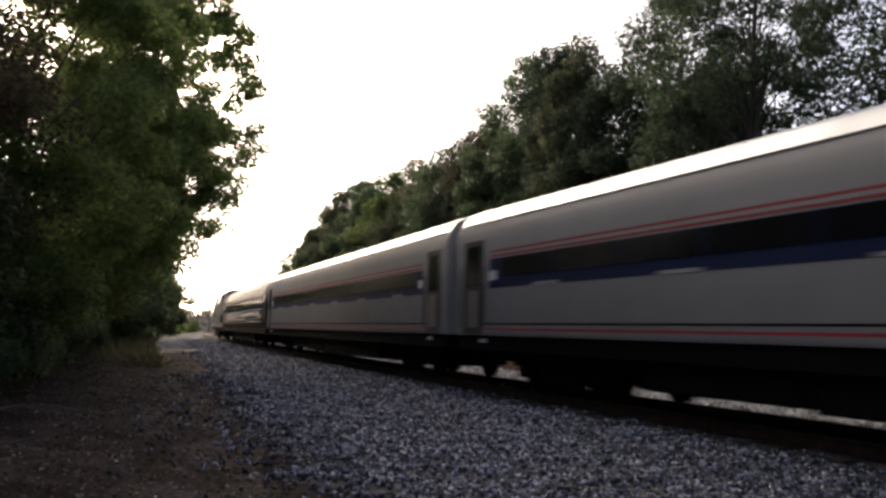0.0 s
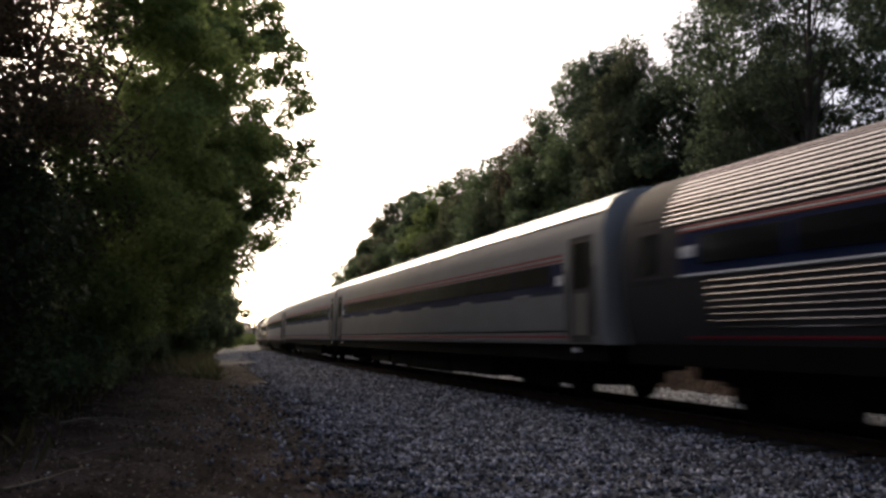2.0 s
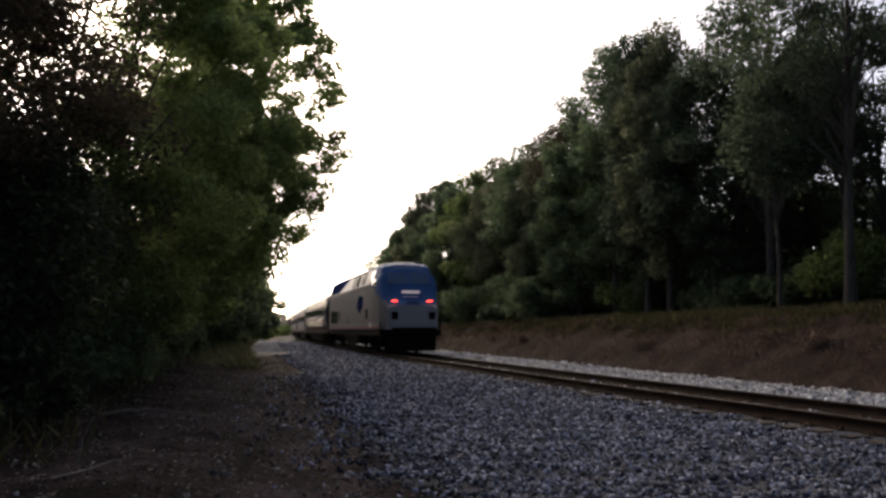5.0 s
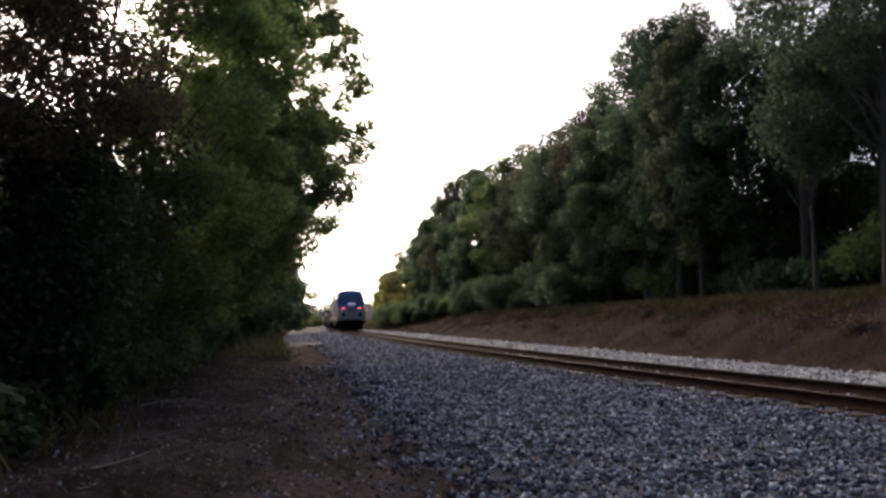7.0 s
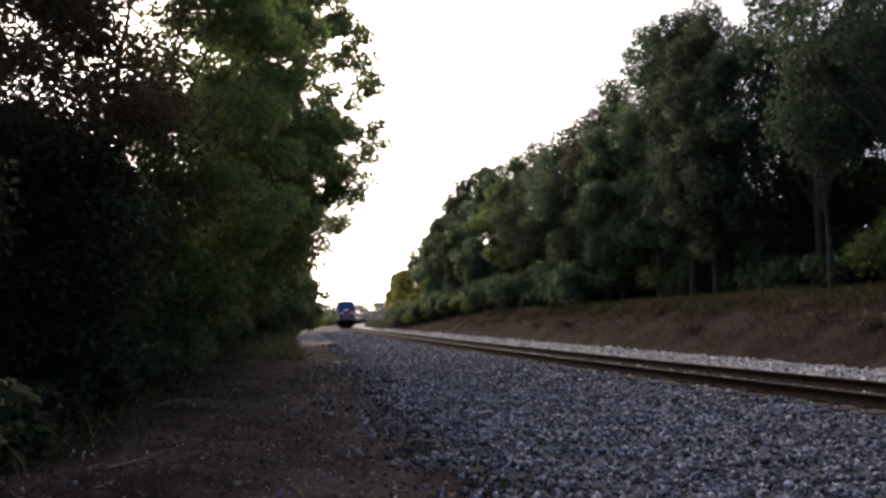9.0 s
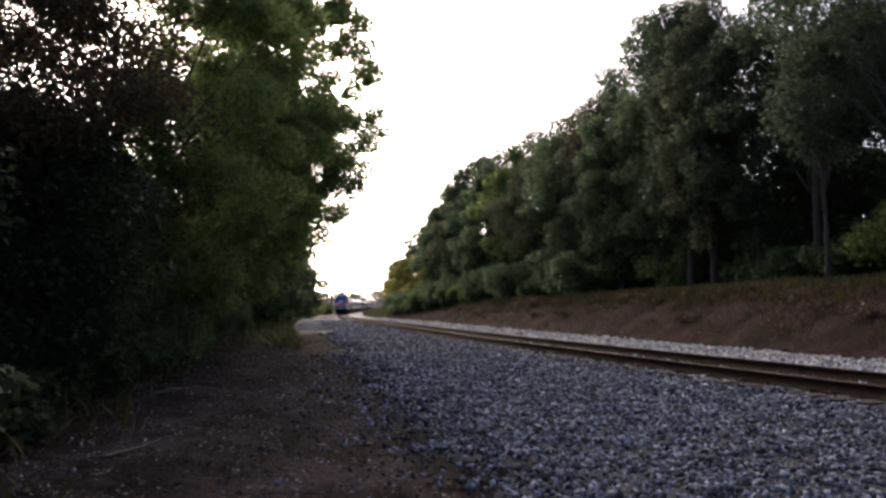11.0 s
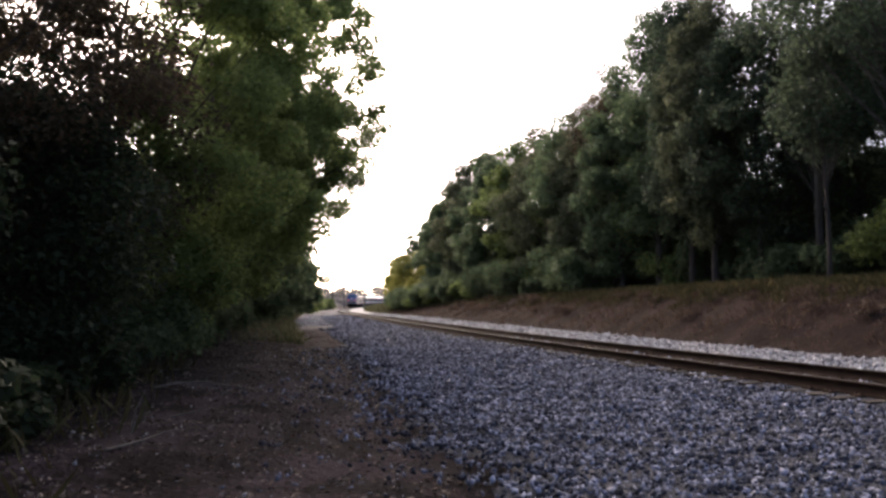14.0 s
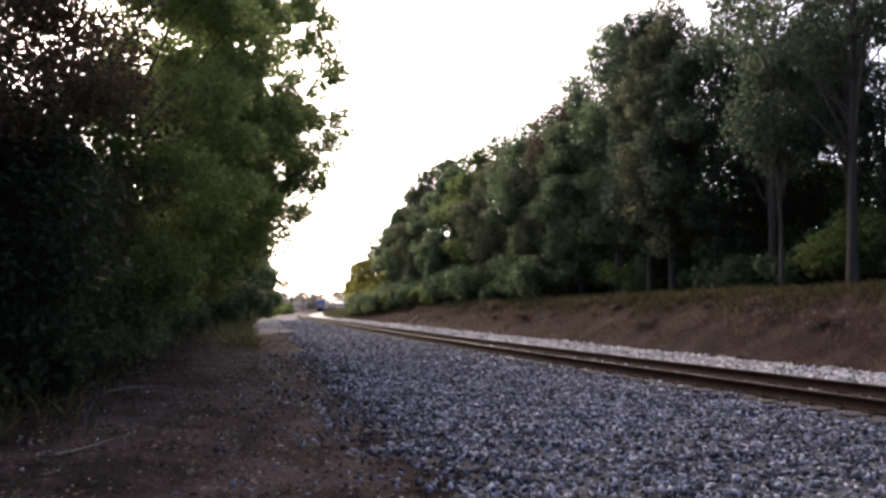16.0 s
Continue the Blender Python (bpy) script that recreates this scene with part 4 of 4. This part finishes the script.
def smooth_car():
    """A flat-sided grey coach with a dark window band and red stripes."""
    c = new("passenger_car")
    tagged(c, "grey flat-sided passenger coach with dark blue window band and red stripes", "train car", "coaches of the train")
    L = 12.7
    sec = [(1.54, 1.13), (1.58, 1.2), (1.58, 3.15), (1.57, 3.36), (1.49, 3.62), (1.29, 3.86), (0.93, 4.02), (0.46, 4.11), (0, 4.14)]
    hull("body", sec, -L, L, P_GREY, c)
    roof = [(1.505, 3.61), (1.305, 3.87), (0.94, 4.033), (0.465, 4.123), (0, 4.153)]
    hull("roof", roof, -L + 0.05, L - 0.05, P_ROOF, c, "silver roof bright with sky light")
    for k in range(14):
        y = -11.7 + k * 1.8
        ribs = [(1.508, 3.62), (1.313, 3.876), (0.945, 4.042), (0.468, 4.132), (0, 4.162)]
        hull("roof_seam", ribs, y - 0.02, y + 0.02, P_ROOF, c)
    for sx in (-1, 1):
        def slab(name, y0, y1, z0, z1, out, mat, label="", parent=c):
            a, b = sorted((sx * 1.5, sx * (1.58 + out)))
            return part(name, new_box(a, b, y0, y1, z0, z1), mat, parent, label)
        band = slab("window_band", -11.1, 11.1, 2.13, 2.755, 0.008, P_NAVY, "dark blue band round the windows")
        for k in range(11):
            y = -9.6 + k * 1.92
            a, b = sorted((sx * 1.5, sx * 1.594))
            w = part("window", new_box(a, b, y - 0.925, y + 0.925, 2.35, 2.745), P_GLASS, band)
            a, b = sorted((sx * 1.5, sx * 1.6))
            part("mullion", new_box(a, b, y - 0.012, y + 0.012, 2.35, 2.73), P_DARK, w)
        slab("stripe", -11.1, 11.1, 2.785, 2.83, 0.006, P_RED, "thin red stripe")
        slab("stripe", -11.1, 11.1, 2.885, 2.93, 0.006, P_RED, "thin red stripe")
        slab("stripe", -11.1, 11.1, 2.833, 2.882, 0.004, P_GREY, "pale stripe between the red ones")
        slab("stripe", -11.3, 11.3, 1.245, 1.29, 0.006, P_RED, "thin red stripe")
        for k in range(6):
            y = -9.1 + k * 3.6
            slab("band_notch", y - 0.45, y + 0.45, 2.125, 2.185, 0.012, P_GREY, "pale step in the band's lower edge")
        a, b = sorted((sx * 1.44, sx * 1.515))
        part("gutter", new_box(a, b, -12.5, 12.5, 3.585, 3.61), P_DOOR, c, "thin dark roof gutter")
        slab("sill_groove", -11.3, 11.3, 1.36, 1.395, 0.004, P_DARK, "dark groove along the side")
        for sy in (-1, 1):
            d = slab("door", sy * 11.85 - 0.46, sy * 11.85 + 0.46, 1.16, 3.2, 0.006, P_HATCH, "dark grey vestibule door")
            a, b = sorted((sx * 1.5, sx * 1.592))
            part("door_window", new_box(a, b, sy * 11.85 - 0.3, sy * 11.85 + 0.3, 2.2, 3.08), P_GLASS, d)
            a, b = sorted((sx * 1.5, sx * 1.6))
            part("door_panel", new_box(a, b, sy * 11.85 - 0.26, sy * 11.85 + 0.26, 1.3, 2.1), P_DOOR, d, "grey lower door panel")
            for q in (-0.56, 0.56):
                part("handrail", cyl(bmesh.new(), (sx * 1.62, sy * 11.85 + q, 1.95), 0.018, 1.3, "z", 8), P_STEEL, d)
            m = new_box(*sorted((sx * 1.5, sx * 1.597)), sy * 10.95 - 0.14, sy * 10.95 + 0.14, 2.3, 2.5)
            part("notice", m, P_WHITE, c, "small white notice")
            part("step_light", new_box(*sorted((sx * 1.35, sx * 1.52)), sy * 11.5 - 0.13, sy * 11.5 + 0.13, 0.98, 1.06), P_WHITE, c, "pale step edge")
    underside(c, L)
    return c


def fluted_car():
    """A round-sided stainless coach with fluted sides and roof."""
    c = new("passenger_car")
    tagged(c, "fluted stainless-steel passenger coach with blue window band", "train car", "coaches of the train")
    L = 12.75
    sec = [(1.38, 1.15), (1.48, 1.45), (1.56, 1.9), (1.59, 2.35), (1.575, 2.75), (1.52, 3.08), (1.4, 3.43), (1.15, 3.78), (0.78, 4.01), (0.36, 4.12), (0, 4.15)]
    hull("body", sec, -L, L, P_STEEL, c)
    top = [q[1] for q in sec]
    for sx in (-1, 1):
        def lath(name, y0, y1, z0, z1, out, mat, label="", parent=c):
            vs = []
            for y in (y0, y1):
                for z, o in ((z0, -0.03), (z0, out), ((z0 + z1) / 2, out * 1.25), (z1, out), (z1, -0.03)):
                    slope = 0.0 if z < 3.1 else (z - 3.1) * 1.1
                    vs.append((sx * (float(np.interp(z, top, [q[0] for q in sec])) + o), y, z + o * slope))
            fs = [(k, k + 5, k + 6, k + 1) for k in range(4)] + [(0, 1, 2, 3, 4), (9, 8, 7, 6, 5)]
            return part_me(name, mesh_from(name, vs, fs, mat), parent, label)
        band = lath("window_band", -11.2, 11.2, 2.23, 2.86, 0.01, P_NAVY, "dark blue band round the windows")
        for k in range(12):
            y = -9.9 + k * 1.8
            lath("window", y - 0.82, y + 0.82, 2.36, 2.8, 0.018, P_GLASS, parent=band)
        for z in (2.885, 2.955):
            lath("stripe", -11.2, 11.2, z, z + 0.032, 0.012, P_RED, "thin red stripe")
        lath("stripe", -11.2, 11.2, 2.925, 2.95, 0.011, P_PALE, "pale stripe")
        lath("stripe", -11.2, 11.2, 2.185, 2.225, 0.02, P_WHITE, "white stripe")
        for k in range(8):
            z = 1.4 + k * 0.098
            lath("flute", -10.6, 10.6, z, z + 0.018, 0.022, P_FLUTE)
        for z in (3.03, 3.11, 3.19, 3.27, 3.35, 3.43, 3.51, 3.59, 3.665, 3.735, 3.8, 3.86, 3.91):
            lath("flute", -11.6, 11.6, z, z + 0.034, 0.016, P_CROWN)
        lath("stripe", -11.2, 11.2, 1.24, 1.28, 0.012, P_RED, "thin red stripe")
        for sy in (-1, 1):
            d = lath("door", sy * 12.0 - 0.4, sy * 12.0 + 0.4, 1.2, 3.2, 0.008, P_STEEL, "steel vestibule door")
            lath("door_window", sy * 12.0 - 0.22, sy * 12.0 + 0.22, 2.3, 2.95, 0.014, P_GLASS, parent=d)
            lath("notice", sy * 11.0 - 0.14, sy * 11.0 + 0.14, 2.48, 2.66, 0.02, P_WHITE, "small white notice")
    underside(c, L)
    return c


def locomotive():
    """A slab-sided diesel, 20.6 m long, with a sloped blue nose at +y."""
    c = new("locomotive")
    tagged(c, "grey diesel locomotive with dark blue roof edge and sloped blue nose", "locomotive", "locomotives of the train")
    HALF = 10.3

    def section(z, zt):
        """Half width at height z: upright side, a crease, a slope in, and a rounded roof edge; on the nose it rounds off."""
        crease = zt - 1.06 if zt > 4.2 else zt - (0.25 + 0.7 * max(0, (zt - 2.3) / 2.0))
        if zt > 4.2:
            return float(np.interp(z, [1.15, crease, zt - 0.2, zt - 0.1, zt - 0.03, zt], [1.52, 1.52, 1.24, 1.05, 0.6, 0.0]))
        f = max(0.0, (z - crease) / (zt - crease))
        return 1.52 * max(0.0, 1 - f ** 2.6) ** (1 / 2.2)
    levels = np.concatenate([np.linspace(0, 0.8, 30), 1 - 0.2 * (1 - np.linspace(0, 1, 14)[1:]) ** 1.6])
    dd = np.concatenate([np.linspace(0, 16.6, 100), np.linspace(16.7, 20.6, 56)])
    top = np.interp(dd, [0, 18.4, 18.8, 19.1, 19.9, 20.25, 20.5, 20.6], [4.5, 4.48, 4.34, 4.08, 2.9, 2.52, 2.38, 2.3])
    wide = np.interp(dd, [0, 18, 19.4, 20.2, 20.5, 20.6], [1.52, 1.52, 1.44, 1.28, 1.17, 1.08])
    ring = []
    for d, zt, w in zip(dd, top, wide):
        row = []
        for u in levels:
            z = 1.15 + (zt - 1.15) * u
            row.append((w / 1.52 * section(z, zt), d - HALF, z))
        ring.append([(-x, y, z) for x, y, z in row] + [(x, y, z) for x, y, z in reversed(row[:-1])])
    n = len(ring[0])
    vs = [v for r in ring for v in r]
    fs = [(i * n + k, (i + 1) * n + k, (i + 1) * n + k + 1, i * n + k + 1) for i in range(len(dd) - 1) for k in range(n - 1)]
    quads = len(fs)
    fs += [tuple(range(n)), tuple(reversed(range((len(dd) - 1) * n, len(dd) * n)))]
    me = mesh_from("body", vs, fs, [P_LOCO, P_BLUE, P_BRIGHT, P_PALE, P_ROOF, P_FRONT])
    idx = []
    for k, p in enumerate(me.polygons):
        x, d, z = p.center.x, p.center.y + HALF, p.center.z
        m = 0
        if k >= quads:
            m = 5 if d > 20 else 0
        elif d > 20.3 and z < 2.3:
            m = 5
        elif d > 17.2 and z > 3.45 - (d - 17.27) * 0.34 - max(0, d - 20.15) * 0.9 and (d > 18.7 or z > 3.3):
            m = 2
        elif z > 4.31:
            m = 4
        elif z > 4.16:
            m = 1
        elif z > 3.44:
            m = 3
        idx.append(m)
    me.polygons.foreach_set("material_index", idx)
    me.polygons.foreach_set("use_smooth", [k < quads for k in range(len(fs))])
    part_me("body", me, c)

    def side_x(z):
        return section(z, 4.5)

    def panel(name, d0, d1, z0, z1, out, mat, sx, parent=c, label="", tilt=0.0, tilt2=None):
        steps = max(1, int((z1 - z0) / 0.12))
        vs, fs = [], []
        for i in range(steps + 1):
            z = z0 + (z1 - z0) * i / steps
            for d in (d0 + tilt * i / steps, d1 + (tilt if tilt2 is None else tilt2) * i / steps):
                vs.append((sx * (side_x(z) + out), d - HALF, z))
        for i in range(steps):
            fs.append((2 * i, 2 * i + 1, 2 * i + 3, 2 * i + 2))
        k = len(vs)
        vs += [(x - sx * (out + 0.05), y, z) for x, y, z in vs]
        edge = [0, 1] + [2 * i + 1 for i in range(1, steps + 1)] + [2 * i for i in range(steps, 0, -1)]
        for a, b in zip(edge, edge[1:] + edge[:1]):
            fs.append((a, b, b + k, a + k))
        return part_me(name, mesh_from(name, vs, fs, mat), parent, label)

    for sx in (-1, 1):
        panel("roof_edge_band", 1.05, 5.5, 3.5, 4.18, 0.004, P_BLUE, sx, label="dark blue wedge along the roof edge", tilt=-0.75, tilt2=3.4)
        panel("vent_opening", 4.75, 5.4, 3.48, 3.95, 0.008, P_DARK, sx, label="dark roof vent opening")
        panel("vent_opening", 11.25, 11.75, 3.5, 4.15, 0.008, P_DARK, sx, label="dark roof vent opening")
        panel("vent_opening", 12.4, 13.45, 3.5, 4.15, 0.008, P_DARK, sx, label="dark roof vent opening")
        g = panel("grille", 14.1, 15.6, 3.52, 4.14, 0.008, P_DARK, sx, label="dark slatted radiator grille")
        for k in range(9):
            z = 3.54 + k * 0.064
            panel("slat", 14.12, 15.58, z, z + 0.02, 0.022, P_PALE, sx, g)
        panel("ledge", 14.0, 17.0, 3.44, 3.475, 0.03, P_WHITE, sx, label="bright ledge under the grille")
        w = panel("side_window", 1.15, 3.0, 1.55, 2.36, 0.01, P_GLASS, sx, label="large dark louvred opening")
        panel("divider", 2.05, 2.12, 1.55, 2.36, 0.02, P_DARK, sx, w)
        panel("side_window", 3.15, 4.5, 1.55, 2.32, 0.01, P_GLASS, sx, label="large dark louvred opening")
        panel("hatch", 4.9, 5.75, 1.7, 2.34, 0.012, P_HATCH, sx, label="dark recessed hatch")
        panel("hatch", 9.25, 9.9, 1.46, 1.8, 0.012, P_HATCH, sx, label="dark recessed hatch")
        panel("hatch", 16.1, 16.7, 1.7, 2.2, 0.012, P_DARK, sx, label="dark square side vent")
        panel("hatch", 17.2, 17.9, 1.27, 1.5, 0.012, P_PALE, sx, label="pale square access plate")
        panel("rear_hatch", 0.35, 0.75, 2.65, 3.1, 0.012, P_DOOR, sx, label="dark small rear opening")
        panel("stripe", 0.2, 20.0, 1.22, 1.27, 0.012, P_RED, sx, label="thin red stripe along the sill")
        panel("skirt", 0.2, 20.0, 1.28, 1.5, 0.006, P_DOOR, sx, label="darker grey skirt band")
        panel("lettering_bar", 13.75, 15.7, 3.03, 3.16, 0.01, P_DOOR, sx, label="grey bar of lettering")
        for k in range(4):
            # the fan-shaped emblem: four dark blue blades
            z1 = 2.95
            a = 12.7 + k * 0.58
            panel("emblem_blade", a, a + 0.5, 1.98 + abs(1.8 - k) * 0.2, z1 - 0.03 * k, 0.012, P_BLUE, sx, label="dark blue blade of a fan emblem", tilt=1.15 - 0.28 * k)
        panel("cab_window", 17.4, 17.95, 3.56, 4.08, 0.012, P_GLASS, sx, label="dark cab side window")
        panel("cab_window", 18.1, 18.75, 3.3, 3.6, 0.012, P_GLASS, sx, label="dark cab side window")
        x0, x1 = sorted((sx * 0.72, sx * 0.96))
        part("marker_lamp", new_box(x0, x1, 20.2 - HALF, 20.42 - HALF, 2.46, 2.53, bevel=0.02), P_LAMP, c, "glowing red marker lamp")
        x0, x1 = sorted((sx * 0.74, sx * 1.04))
        part("ditch_light", new_box(x0, x1, 20.45 - HALF, 20.66 - HALF, 1.62, 1.98, bevel=0.03), P_DARK, c, "dark square ditch-light box")
        x0, x1 = sorted((sx * 0.05, sx * 1.02))
        ws = new_box(x0, x1, -0.34, 0.34, -0.012, 0.012, bevel=0.008)
        bmesh.ops.transform(ws, matrix=Matrix.Translation((0, 19.44 - HALF, 3.6)) @ Matrix.Rotation(-math.atan2(1.18, 0.8), 4, "X"), verts=ws.verts)
        part("windscreen", ws, P_SCREEN, c, "dark sloped windscreen pane")
    part("number_board", new_box(-0.42, 0.42, 19.9 - HALF, 20.04 - HALF, 2.86, 3.0), P_BOARD, c, "white bar of lettering")
    part("number_board", new_box(-0.3, 0.4, 20.02 - HALF, 20.14 - HALF, 2.68, 2.72), P_WHITE, c, "thin white bar")
    part("headlight", new_box(-0.3, 0.3, 20.3 - HALF, 20.5 - HALF, 2.36, 2.44, bevel=0.02), P_STEEL, c)
    part("anticlimber", new_box(-1.05, 1.05, 20.3 - HALF, 20.95 - HALF, 1.0, 1.25, bevel=0.04), P_DARK, c, "black buffer beam")
    bm = bmesh.new()
    vs = [(-1.2, 20.1, 0.15), (1.2, 20.1, 0.15), (0, 20.95, 0.15), (-1.2, 20.1, 1.05), (1.2, 20.1, 1.05), (0, 20.75, 1.05)]
    vv = [bm.verts.new((x, d - HALF, z)) for x, d, z in vs]
    for f in ((0, 2, 5, 3), (2, 1, 4, 5), (0, 1, 2), (3, 5, 4), (0, 3, 4, 1)):
        bm.faces.new([vv[i] for i in f])
    part("plough", bm, P_DARK, c, "black pointed snow plough")
    part("coupler", new_box(-0.18, 0.18, 20.7 - HALF, 21.2 - HALF, 0.75, 1.02, bevel=0.04), P_DARK, c)
    part("fuel_tank", new_box(-1.4, 1.4, -2.6, 2.6, 0.35, 1.15, bevel=0.12), P_DARK, c, "black underfloor fuel tank")
    part("floor_beam", new_box(-1.48, 1.48, -9.9, 9.7, 0.85, 1.17), P_DARK, c)
    for y in (-6.6, 6.4):
        bogie(c, y)
    part("diaphragm", new_box(-0.8, 0.8, -10.55, -10.28, 1.1, 3.3, bevel=0.03), P_GAP, c, "grey rubber gangway bellows")
    for d in (2.5, 5.2):
        part("roof_fan", cyl(bmesh.new(), (0, d - HALF, 4.5), 0.45, 0.08, "z", 24), P_DARK, c, "round dark roof fan")
    return c


def make_train():
    """The train's vehicles with the place of each one's middle along the track at 0 s, measured from the join."""
    first = smooth_car()
    second = copy_thing(first, Matrix())
    third = copy_thing(first, Matrix())
    ribbed = fluted_car()
    lead = copy_thing(ribbed, Matrix())
    tail = locomotive()
    front = copy_thing(tail, Matrix())
    rows = [(first, 13, 1), (second, -13, 1), (third, -39, 1), (ribbed, -65, 1), (lead, 39, 1), (tail, -78 - 0.9 - 10.3, -1), (front, 52 + 0.9 + 10.3, 1)]
    return rows


def motions():
    for ob, at, way in make_train():
        rows = []
        for k in range(33):
            t = k * 0.5
            s = JOIN0 + at + SPEED * t
            ax, ay, _ = on_track(s - 9)
            bx, by, _ = on_track(s + 9)
            h = math.degrees(math.atan2(bx - ax, by - ay))
            rows.append((t, pose((ax + bx) / 2, (ay + by) / 2, float(fall(s)), 0, 0, -h + (180 if way < 0 else 0))))
        walk(ob, rows)


motions()
